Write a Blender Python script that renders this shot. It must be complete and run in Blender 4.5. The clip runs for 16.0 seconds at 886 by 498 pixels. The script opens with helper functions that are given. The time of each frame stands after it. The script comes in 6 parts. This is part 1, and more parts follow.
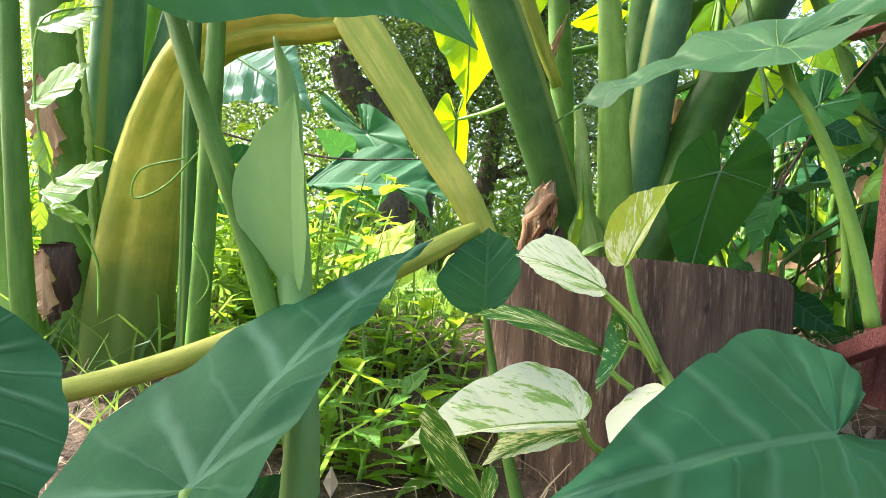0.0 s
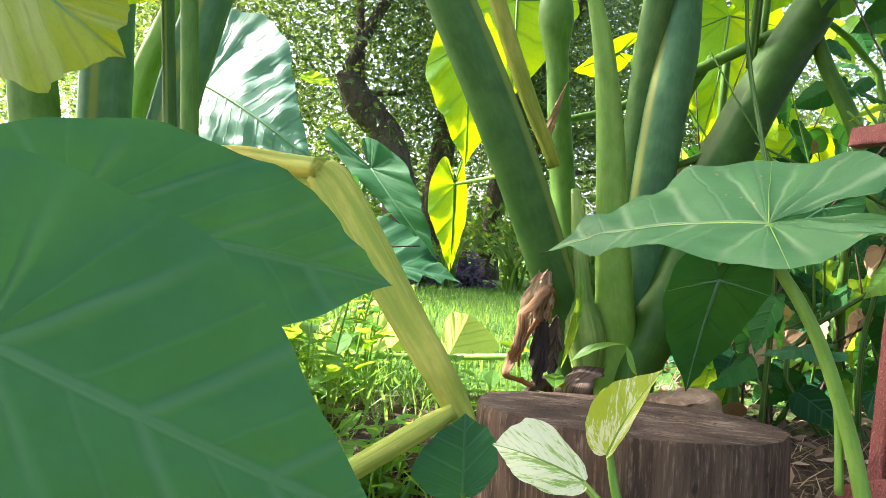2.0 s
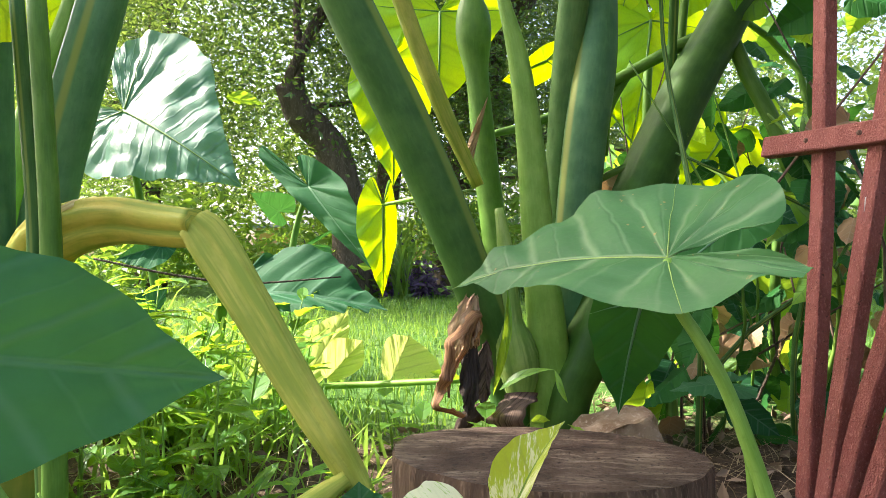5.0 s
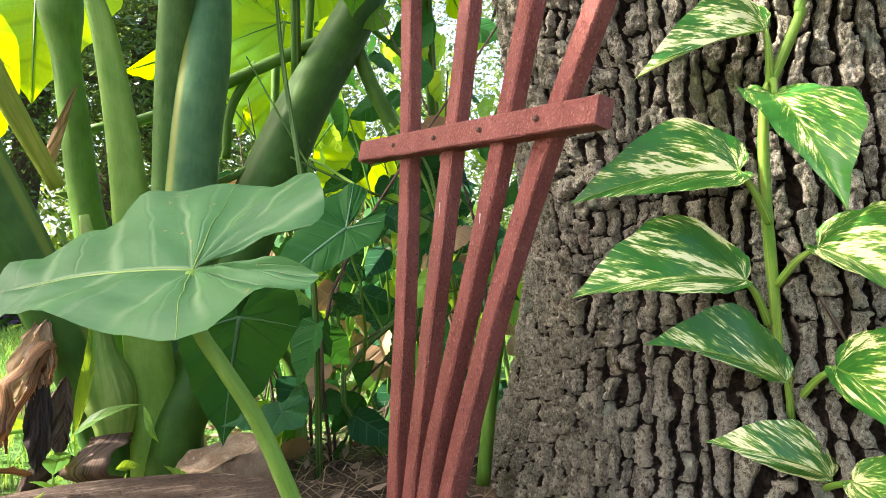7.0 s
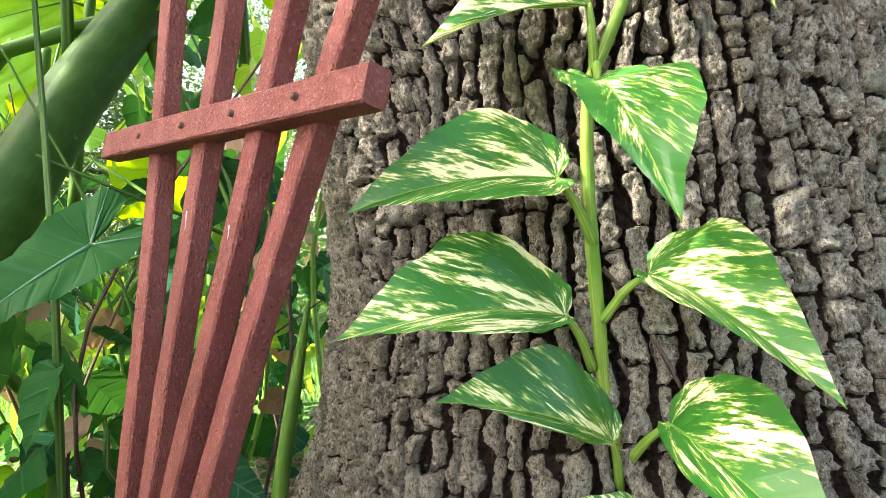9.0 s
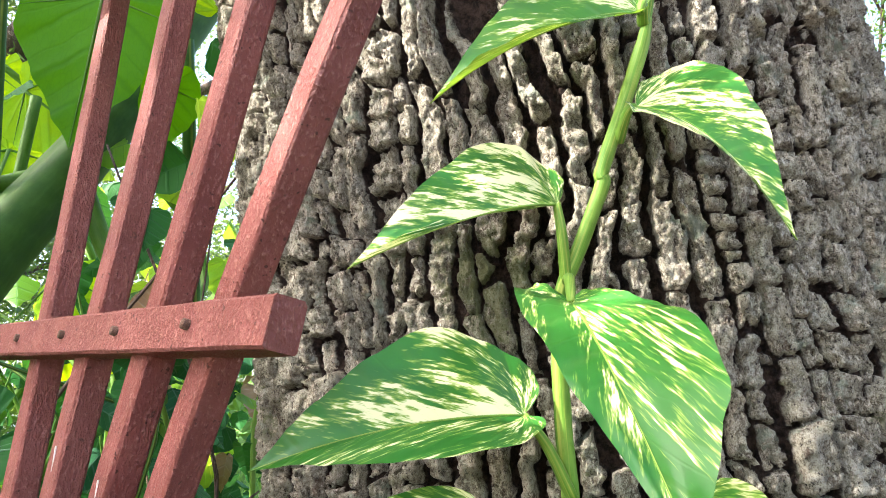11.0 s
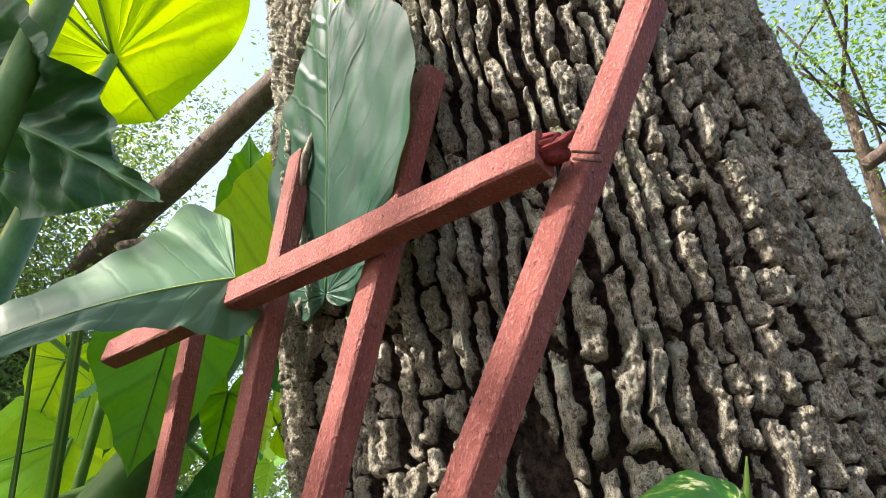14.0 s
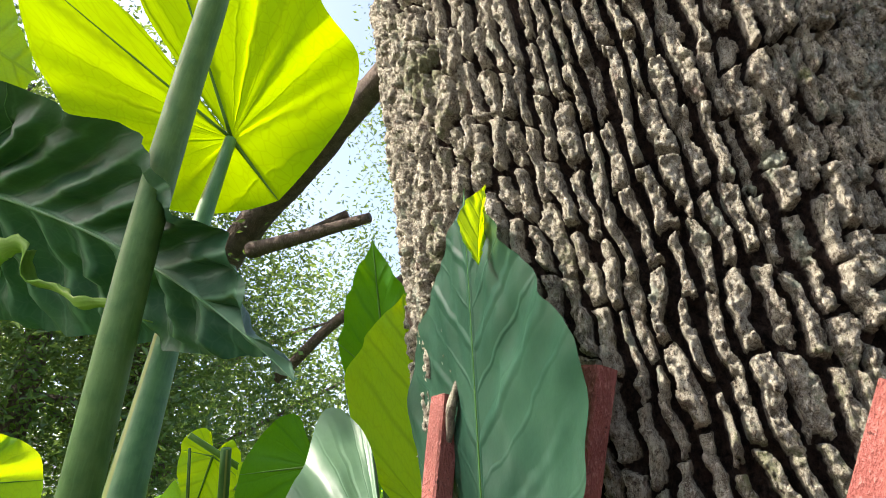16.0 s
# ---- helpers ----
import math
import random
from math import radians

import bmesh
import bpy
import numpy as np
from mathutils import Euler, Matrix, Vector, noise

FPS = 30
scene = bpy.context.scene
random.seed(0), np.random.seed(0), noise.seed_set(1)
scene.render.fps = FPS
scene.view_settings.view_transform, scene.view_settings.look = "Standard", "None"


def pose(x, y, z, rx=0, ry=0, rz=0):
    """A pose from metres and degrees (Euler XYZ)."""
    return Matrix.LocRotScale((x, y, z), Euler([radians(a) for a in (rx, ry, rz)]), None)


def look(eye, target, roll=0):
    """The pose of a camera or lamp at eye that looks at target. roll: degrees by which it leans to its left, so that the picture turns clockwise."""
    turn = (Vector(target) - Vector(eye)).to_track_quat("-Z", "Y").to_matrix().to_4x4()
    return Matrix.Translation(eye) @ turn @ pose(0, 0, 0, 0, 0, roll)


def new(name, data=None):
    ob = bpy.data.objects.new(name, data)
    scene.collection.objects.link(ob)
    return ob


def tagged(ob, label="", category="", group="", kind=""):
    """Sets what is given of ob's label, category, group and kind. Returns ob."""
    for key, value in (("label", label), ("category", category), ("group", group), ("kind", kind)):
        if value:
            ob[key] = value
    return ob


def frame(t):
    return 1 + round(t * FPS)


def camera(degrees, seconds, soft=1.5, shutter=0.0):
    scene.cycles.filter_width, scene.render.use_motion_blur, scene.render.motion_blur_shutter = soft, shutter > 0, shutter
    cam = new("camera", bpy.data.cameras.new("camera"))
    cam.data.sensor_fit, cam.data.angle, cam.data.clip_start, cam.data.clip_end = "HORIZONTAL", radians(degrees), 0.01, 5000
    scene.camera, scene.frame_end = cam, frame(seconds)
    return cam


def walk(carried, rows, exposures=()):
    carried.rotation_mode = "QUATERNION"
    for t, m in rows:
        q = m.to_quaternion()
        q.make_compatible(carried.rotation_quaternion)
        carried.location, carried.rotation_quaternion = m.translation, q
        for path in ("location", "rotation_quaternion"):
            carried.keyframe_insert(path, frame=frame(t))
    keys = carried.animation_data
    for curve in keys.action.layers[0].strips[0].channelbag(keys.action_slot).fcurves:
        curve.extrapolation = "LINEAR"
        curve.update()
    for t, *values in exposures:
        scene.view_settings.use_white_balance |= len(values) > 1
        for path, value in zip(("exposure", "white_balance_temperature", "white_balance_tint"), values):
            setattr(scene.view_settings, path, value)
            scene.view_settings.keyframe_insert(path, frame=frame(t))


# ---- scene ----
cam = camera(65.5, 16.0, soft=0.8)
PATH = [
    (0, (-0.002, -0.083, 0.217), (-0.075, 1.915, 0.247), 3.6),
    (0.5, (0.015, -0.065, 0.28), (-0.074, 1.933, 0.292), 4.2),
    (1, (0.005, -0.05, 0.322), (-0.083, 1.948, 0.321), 4.6),
    (1.5, (0.012, -0.045, 0.358), (-0.079, 1.953, 0.358), 4.6),
    (2, (0.025, -0.058, 0.405), (-0.091, 1.938, 0.4), 3.1),
    (2.5, (0.037, -0.028, 0.429), (-0.071, 1.969, 0.434), 1.5),
    (3, (0.038, -0.024, 0.442), (-0.068, 1.973, 0.456), 0.8),
    (3.2, (0.04, -0.028, 0.443), (-0.069, 1.969, 0.457), 0.5),
    (5.3, (0.095, 0.001, 0.45), (0.149, 2.0, 0.456), -0.7),
    (5.5, (0.094, 0.009, 0.444), (0.226, 2.005, 0.46), -0.8),
    (6, (0.134, 0.038, 0.447), (0.482, 2.008, 0.461), -1.5),
    (6.5, (0.183, 0.058, 0.446), (0.77, 1.97, 0.471), -1.8),
    (7, (0.24, 0.069, 0.446), (1.089, 1.88, 0.473), -1.7),
    (7.5, (0.284, 0.083, 0.447), (1.292, 1.81, 0.449), -2.1),
    (8, (0.322, 0.112, 0.446), (1.433, 1.775, 0.455), -2.4),
    (8.2, (0.337, 0.124, 0.444), (1.466, 1.775, 0.448), -2.0),
    (10.3, (0.466, 0.229, 0.471), (1.716, 1.755, 0.8), -1.6),
    (10.5, (0.47, 0.231, 0.484), (1.723, 1.749, 0.84), -1.5),
    (11, (0.469, 0.238, 0.527), (1.696, 1.754, 0.97), -1.6),
    (11.5, (0.466, 0.239, 0.573), (1.665, 1.74, 1.127), -2.3),
    (12, (0.456, 0.238, 0.612), (1.641, 1.705, 1.278), -2.9),
    (12.5, (0.454, 0.233, 0.637), (1.604, 1.692, 1.377), -2.1),
    (13, (0.449, 0.226, 0.657), (1.572, 1.688, 1.434), -1.9),
    (13.5, (0.44, 0.221, 0.694), (1.53, 1.678, 1.523), -2.0),
    (14, (0.436, 0.204, 0.742), (1.46, 1.676, 1.628), -1.7),
    (14.5, (0.427, 0.193, 0.794), (1.367, 1.711, 1.695), -0.7),
    (15, (0.413, 0.192, 0.862), (1.183, 1.821, 1.73), 1.2),
    (15.5, (0.393, 0.187, 0.962), (1.159, 1.856, 1.754), 0.3),
    (16, (0.389, 0.185, 1.029), (1.163, 1.875, 1.768), -0.6),
]
STOPS = [(0, 2.42, 6500), (3, 2.2, 6500), (5.5, 2.05, 6750), (6.5, 2.1, 6750), (7.5, 2.6, 6800), (8, 2.7, 6800), (10.5, 2.6, 6400), (11, 2.65, 6400), (11.5, 2.7, 6400), (12, 2.7, 6400), (12.5, 2.0, 6600), (13, 1.75, 6700), (14.5, 1.8, 6650), (16, 1.68, 6700)]
walk(cam, [(t, look(eye, target, roll)) for t, eye, target, roll in PATH], exposures=[(t, e, k, 16) for t, e, k in STOPS])

# ---- world, sun ----
SUN = Vector((-0.68, 0.24, 0.69)).normalized()
world = bpy.data.worlds.new("sky")
scene.world = world
world.use_nodes = True
wn = world.node_tree.nodes
sky = wn.new("ShaderNodeTexSky")
sky.sky_type = "NISHITA"
sky.sun_disc = False
sky.dust_density = 4.0
sky.sun_elevation = math.asin(SUN.z)
sky.sun_rotation = math.atan2(SUN.x, SUN.y)
wn["Background"].inputs["Strength"].default_value = 0.15
world.node_tree.links.new(sky.outputs[0], wn["Background"].inputs["Color"])
sun = new("sun", bpy.data.lights.new("sun", "SUN"))
sun.data.energy, sun.data.angle, sun.data.color = 4.2, radians(0.5), (1.0, 0.95, 0.86)
sun.matrix_world = look((0, 0, 8), Vector((0, 0, 8)) - SUN)


# ---- materials ----
def mat_new(name):
    m = bpy.data.materials.new(name)
    m.use_nodes = True
    nt = m.node_tree
    nt.nodes.clear()
    out = nt.nodes.new("ShaderNodeOutputMaterial")

    def nd(kind, ins=None, **kw):
        n = nt.nodes.new(kind)
        for k, v in kw.items():
            if k == "operation":
                n.operation = v
            elif k == "data_type":
                n.data_type = v
            elif k == "blend_type":
                n.blend_type = v
            elif k == "feature":
                n.feature = v
            elif k == "attribute_name":
                n.attribute_name = v
            elif k == "interpolation_type":
                n.interpolation_type = v
        for k, v in (ins or {}).items():
            if hasattr(v, "is_linked"):
                nt.links.new(v, n.inputs[k])
            else:
                n.inputs[k].default_value = v
        return n

    def mix(fac, a, b, blend="MIX"):
        n = nd("ShaderNodeMix", data_type="RGBA", blend_type=blend)
        for i, v in ((0, fac), (6, a), (7, b)):
            if hasattr(v, "is_linked"):
                nt.links.new(v, n.inputs[i])
            else:
                n.inputs[i].default_value = (*v, 1) if isinstance(v, tuple) and len(v) == 3 else v
        return n.outputs[2]

    def math_(op, a, b=0.0):
        n = nd("ShaderNodeMath", operation=op)
        for i, v in ((0, a), (1, b)):
            if hasattr(v, "is_linked"):
                nt.links.new(v, n.inputs[i])
            else:
                n.inputs[i].default_value = v
        return n.outputs[0]

    def step(x, lo, hi):
        n = nd("ShaderNodeMapRange", {0: x, 1: lo, 2: hi, 3: 0.0, 4: 1.0}, interpolation_type="SMOOTHSTEP")
        return n.outputs[0]

    def noise_(vec, scale, detail=3.0, rough=0.55):
        n = nd("ShaderNodeTexNoise", {"Scale": scale, "Detail": detail, "Roughness": rough})
        if vec is not None:
            nt.links.new(vec, n.inputs["Vector"])
        return n.outputs["Fac"]

    def scaled(vec, s, loc=(0, 0, 0)):
        n = nd("ShaderNodeMapping", {"Scale": s, "Location": loc})
        nt.links.new(vec, n.inputs["Vector"])
        return n.outputs[0]

    return m, nt, out, nd, mix, math_, step, noise_, scaled


def leaf_mat(name, dark, light, glow, vein, rough=0.4, gloss=0.3, veins=7.0, streak=None, spots=0.0, transl=0.4, veinamt=0.6, ribw=0.035, cream=((0.33, 0.47, 0.07), (0.80, 0.80, 0.44))):
    """Leaf: upper colour from dark to light, light shining through in the colour glow, side ribs by the blade's own map."""
    m, nt, out, nd, mix, math_, step, noise_, scaled = mat_new(name)
    uv = nd("ShaderNodeUVMap").outputs[0]
    obj = nd("ShaderNodeTexCoord").outputs["Object"]
    rnd = nd("ShaderNodeObjectInfo").outputs["Random"]
    sep = nd("ShaderNodeSeparateXYZ", {0: uv})
    u, v = sep.outputs[0], sep.outputs[1]
    wander = math_("MULTIPLY", math_("SUBTRACT", noise_(obj, 16.0, 2.0), 0.5), 0.3)
    f = math_("ABSOLUTE", math_("SUBTRACT", math_("FRACT", math_("ADD", math_("ADD", math_("MULTIPLY", u, veins), 0.5), wander)), 0.5))
    side = math_("MULTIPLY", math_("SUBTRACT", 1.0, step(f, 0.0, 0.12)), math_("SUBTRACT", 1.0, math_("MULTIPLY", step(v, 0.55, 1.0), 0.8)))
    half = math_("SUBTRACT", 0.5, f)
    side = math_("MAXIMUM", side, math_("MULTIPLY", math_("SUBTRACT", 1.0, step(half, 0.0, 0.05)), 0.35))
    mid = math_("SUBTRACT", 1.0, step(v, ribw * 0.4, ribw))
    # fine net of small ribs
    vor = nd("ShaderNodeTexVoronoi", {"Scale": 1.0}, feature="DISTANCE_TO_EDGE")
    nt.links.new(scaled(uv, (veins * 5.0, 16.0, 1.0)), vor.inputs["Vector"])
    net = math_("SUBTRACT", 1.0, step(vor.outputs["Distance"], 0.0, 0.09))
    ribs = math_("MAXIMUM", mid, math_("MULTIPLY", side, math_("SUBTRACT", 1.0, math_("MULTIPLY", v, 0.45))))
    blot = noise_(obj, 14.0, 4.0)
    fine = noise_(obj, 160.0, 3.0)
    base = mix(step(blot, 0.3, 0.7), dark, light)
    base = mix(math_("MULTIPLY", rnd, 0.35), base, light)
    base = mix(math_("MULTIPLY", fine, 0.22), base, tuple(c * 0.45 for c in dark))
    g = mix(math_("MULTIPLY", blot, 0.5), glow, tuple(c * 0.7 for c in glow))
    if streak:
        own = nd("ShaderNodeCombineXYZ", {0: math_("MULTIPLY", rnd, 57.0), 1: math_("MULTIPLY", rnd, 31.0), 2: 0.0}).outputs[0]
        slant = nd("ShaderNodeCombineXYZ", {0: math_("SUBTRACT", u, math_("MULTIPLY", v, 0.22)), 1: v, 2: 0.0}).outputs[0]
        here = nd("ShaderNodeVectorMath", {0: slant, 1: own}, operation="ADD").outputs[0]
        st = noise_(scaled(here, (27.0, 3.6, 1.0)), 1.0, 4.0, 0.6)
        big = noise_(scaled(here, (6.0, 1.7, 1.0)), 1.0, 2.0)
        dot = noise_(scaled(here, (66.0, 12.0, 1.0)), 1.0, 2.0, 0.6)
        turn = math_("FRACT", math_("MULTIPLY", rnd, 7.13))
        lot = math_("ADD", math_("MULTIPLY", st, 0.36), math_("MULTIPLY", big, 0.40))
        lot = math_("ADD", lot, math_("MULTIPLY", dot, 0.24))
        lot = math_("ADD", lot, math_("MULTIPLY", math_("SUBTRACT", turn, 0.5), 0.08))
        lime = step(lot, streak - 0.035, streak + 0.02)
        k = step(lot, streak + 0.002, streak + 0.045)
        base = mix(math_("MULTIPLY", lime, 0.75), base, cream[0])
        base = mix(k, base, cream[1])
        g = mix(k, g, (0.85, 0.86, 0.35))
    base = mix(math_("MULTIPLY", ribs, veinamt), base, vein)
    base = mix(math_("MULTIPLY", net, 0.10 * veinamt), base, vein)
    g = mix(math_("MULTIPLY", ribs, min(0.55, veinamt * 1.6)), g, tuple(c * 0.35 for c in glow))
    g = mix(math_("MULTIPLY", net, min(0.22, veinamt)), g, tuple(c * 0.5 for c in glow))
    if spots:
        sp = step(noise_(obj, 95.0, 2.0), 0.72 - spots, 0.78 - spots)
        base = mix(sp, base, (0.30, 0.22, 0.08))
    hgt = math_("ADD", math_("MULTIPLY", ribs, -1.0), math_("MULTIPLY", fine, 0.12))
    bump = nd("ShaderNodeBump", {"Strength": min(0.5, veinamt), "Distance": 0.003, "Height": hgt})
    pr = nd("ShaderNodeBsdfPrincipled", {"Base Color": base, "Roughness": math_("ADD", rough, math_("MULTIPLY", math_("SUBTRACT", blot, 0.5), 0.25)), "Specular IOR Level": gloss, "Normal": bump.outputs[0]})
    tr = nd("ShaderNodeBsdfTranslucent", {"Color": g, "Normal": bump.outputs[0]})
    ms = nd("ShaderNodeMixShader", {0: transl})
    nt.links.new(pr.outputs[0], ms.inputs[1])
    nt.links.new(tr.outputs[0], ms.inputs[2])
    nt.links.new(ms.outputs[0], out.inputs[0])
    return m


def stalk_mat(name, a, b, streaky=0.22, low=None, rough=0.35, edge=None, transl=0.12, stain=None):
    """Fleshy stalk with fine lengthwise streaks; a map of angle and length."""
    m, nt, out, nd, mix, math_, step, noise_, scaled = mat_new(name)
    uv = nd("ShaderNodeUVMap").outputs[0]
    obj = nd("ShaderNodeTexCoord").outputs["Object"]
    sep = nd("ShaderNodeSeparateXYZ", {0: uv})
    st = noise_(scaled(uv, (38.0, 3.0, 1.0)), 1.0, 4.0, 0.6)
    wide = noise_(scaled(uv, (5.0, 2.0, 1.0)), 1.0, 3.0)
    sp = noise_(obj, 240.0, 2.0)
    base = mix(step(wide, 0.3, 0.7), a, b)
    base = mix(math_("MULTIPLY", step(st, 0.42, 0.75), streaky), base, tuple(min(1.0, c * 1.5 + 0.02) for c in b))
    base = mix(math_("MULTIPLY", step(sp, 0.55, 0.8), 0.25), base, tuple(c * 0.5 for c in a))
    if edge:
        e = math_("ABSOLUTE", math_("SUBTRACT", sep.outputs[0], 0.5))
        base = mix(math_("MULTIPLY", math_("SUBTRACT", 1.0, step(e, 0.015, 0.045)), 0.85), base, edge)
    if stain:
        k = step(noise_(scaled(uv, (13.0, 0.45, 1.0), (5.0, 1.0, 0.0)), 1.0, 4.0, 0.6), 0.48, 0.66)
        base = mix(k, base, stain)
    if low:
        base = mix(math_("SUBTRACT", 1.0, step(math_("ADD", sep.outputs[1], math_("MULTIPLY", wide, 1.5)), low[1], low[2])), base, low[0])
    bump = nd("ShaderNodeBump", {"Strength": 0.15, "Distance": 0.002, "Height": st})
    pr = nd("ShaderNodeBsdfPrincipled", {"Base Color": base, "Roughness": math_("ADD", rough + 0.08, math_("MULTIPLY", wide, 0.15)), "Specular IOR Level": 0.25, "Normal": bump.outputs[0]})
    tr = nd("ShaderNodeBsdfTranslucent", {"Color": mix(0.5, base, tuple(min(1.0, c * 2.2) for c in b))})
    ms = nd("ShaderNodeMixShader", {0: transl})
    nt.links.new(pr.outputs[0], ms.inputs[1])
    nt.links.new(tr.outputs[0], ms.inputs[2])
    nt.links.new(ms.outputs[0], out.inputs[0])
    return m


def rough_mat(name, cols, scale, stretch=(1, 1, 1), rough=0.85, bump=0.5, dist=0.004, fine=6.0, spec=0.3, grain=None, speck=None, rnd=0.0):
    """Plain weathered surface: three colours over two scales of noise."""
    m, nt, out, nd, mix, math_, step, noise_, scaled = mat_new(name)
    obj = nd("ShaderNodeTexCoord").outputs["Object"]
    vec = scaled(obj, stretch)
    n1, n2 = noise_(vec, scale, 5.0), noise_(vec, scale * fine, 4.0, 0.65)
    base = mix(step(n1, 0.32, 0.68), cols[0], cols[1])
    base = mix(step(n2, 0.5, 0.78), base, cols[2])
    if speck:
        base = mix(step(noise_(obj, speck[1], 2.0), speck[2], speck[2] + 0.05), base, speck[0])
    if rnd:
        r = nd("ShaderNodeObjectInfo").outputs["Random"]
        i = nd("ShaderNodeNewGeometry").outputs["Random Per Island"]
        base = mix(math_("MULTIPLY", math_("FRACT", math_("ADD", r, i)), rnd), base, cols[2])
    h = math_("ADD", math_("MULTIPLY", n1, 0.5), n2)
    b = nd("ShaderNodeBump", {"Strength": bump, "Distance": dist, "Height": h})
    pr = nd("ShaderNodeBsdfPrincipled", {"Base Color": base, "Roughness": rough, "Specular IOR Level": spec, "Normal": b.outputs[0]})
    nt.links.new(pr.outputs[0], out.inputs[0])
    return m


def foliage_mat(name, a, b, glow, rough=0.5, transl=0.45):
    """Small leaves of one mesh, each of its own tone."""
    m, nt, out, nd, mix, math_, step, noise_, scaled = mat_new(name)
    isl = nd("ShaderNodeNewGeometry").outputs["Random Per Island"]
    base = mix(isl, a, b)
    g = mix(isl, tuple(c * 0.75 for c in glow), glow)
    pr = nd("ShaderNodeBsdfPrincipled", {"Base Color": base, "Roughness": rough, "Specular IOR Level": 0.5})
    tr = nd("ShaderNodeBsdfTranslucent", {"Color": g})
    ms = nd("ShaderNodeMixShader", {0: transl})
    nt.links.new(pr.outputs[0], ms.inputs[1])
    nt.links.new(tr.outputs[0], ms.inputs[2])
    nt.links.new(ms.outputs[0], out.inputs[0])
    return m


M_EAR = leaf_mat("ear_leaf_green", (0.022, 0.108, 0.044), (0.042, 0.16, 0.065), (0.10, 0.34, 0.05), (0.15, 0.30, 0.15), rough=0.55, gloss=0.1, transl=0.2, veinamt=0.38, ribw=0.05)
M_EAR_DARK = leaf_mat("ear_leaf_dark", (0.012, 0.07, 0.028), (0.022, 0.10, 0.04), (0.06, 0.22, 0.04), (0.13, 0.26, 0.17), rough=0.6, gloss=0.04, transl=0.14, veinamt=0.42, ribw=0.05)
M_EAR_DEEP = leaf_mat("ear_leaf_deep_green", (0.012, 0.085, 0.016), (0.022, 0.12, 0.024), (0.08, 0.30, 0.03), (0.05, 0.17, 0.06), rough=0.55, gloss=0.1, transl=0.2, veinamt=0.5)
M_EAR_RIBBED = leaf_mat("ear_leaf_ribbed", (0.012, 0.055, 0.030), (0.024, 0.09, 0.046), (0.06, 0.20, 0.03), (0.10, 0.22, 0.13), rough=0.5, gloss=0.14, transl=0.08, veinamt=0.8, veins=17.0)
M_EAR_PALE = leaf_mat("ear_leaf_pale", (0.036, 0.125, 0.038), (0.062, 0.185, 0.060), (0.12, 0.36, 0.05), (0.34, 0.46, 0.24), rough=0.5, gloss=0.2, transl=0.15, spots=0.02, veinamt=0.38, veins=9.0)
M_EAR_GREY = leaf_mat("ear_leaf_grey_green", (0.045, 0.105, 0.052), (0.075, 0.15, 0.078), (0.12, 0.28, 0.05), (0.09, 0.18, 0.10), rough=0.4, gloss=0.35, transl=0.1, veinamt=0.2, veins=9.0)
# lit and shaded copies of one leaf, the difference put into the colour
M_EAR_LIT = leaf_mat("ear_leaf_lit", (0.08, 0.24, 0.03), (0.14, 0.32, 0.035), (0.62, 0.82, 0.0), (0.16, 0.32, 0.04), rough=0.55, gloss=0.08, transl=0.62, veinamt=0.3)
M_EAR_SHADED = leaf_mat("ear_leaf_shaded", (0.03, 0.14, 0.012), (0.05, 0.19, 0.016), (0.22, 0.52, 0.0), (0.05, 0.18, 0.02), rough=0.55, gloss=0.1, transl=0.45, veinamt=0.3)
M_EAR_YELLOW = leaf_mat("ear_leaf_yellow_green", (0.12, 0.27, 0.008), (0.18, 0.34, 0.01), (0.60, 0.82, 0.0), (0.16, 0.32, 0.03), rough=0.6, gloss=0.03, transl=0.78, veinamt=0.5)
M_EAR_GLOSS = leaf_mat("ear_leaf_glossy", (0.011, 0.042, 0.026), (0.02, 0.064, 0.038), (0.14, 0.30, 0.04), (0.012, 0.05, 0.03), rough=0.38, gloss=0.3, transl=0.12, veins=8.0, veinamt=0.5)
M_EAR_QUILT = leaf_mat("ear_leaf_quilted", (0.05, 0.155, 0.10), (0.075, 0.21, 0.14), (0.28, 0.55, 0.06), (0.05, 0.15, 0.10), rough=0.42, gloss=0.25, transl=0.22, veins=15.0, veinamt=0.5)
# paler copy for the low leaves, the sun's overexposure put into its colour
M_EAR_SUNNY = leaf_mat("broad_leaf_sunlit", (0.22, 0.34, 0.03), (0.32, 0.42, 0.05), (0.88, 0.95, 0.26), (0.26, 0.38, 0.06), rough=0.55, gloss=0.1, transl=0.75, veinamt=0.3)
M_EAR_OLD = leaf_mat("ear_leaf_yellowing", (0.12, 0.19, 0.02), (0.19, 0.25, 0.03), (0.46, 0.58, 0.02), (0.26, 0.32, 0.06), rough=0.5, transl=0.5, veinamt=0.3)
M_POTHOS = leaf_mat("pothos_leaf", (0.014, 0.115, 0.016), (0.026, 0.17, 0.022), (0.30, 0.62, 0.04), (0.20, 0.32, 0.07), rough=0.36, gloss=0.35, transl=0.16, streak=0.512, veins=9.0, veinamt=0.12, ribw=0.02)
M_POTHOS_PALE = leaf_mat("pothos_leaf_pale", (0.24, 0.40, 0.08), (0.34, 0.48, 0.12), (0.5, 0.75, 0.1), (0.5, 0.55, 0.2), rough=0.34, transl=0.25, streak=0.415, veins=9.0, veinamt=0.15, cream=((0.52, 0.64, 0.20), (0.78, 0.80, 0.50)))
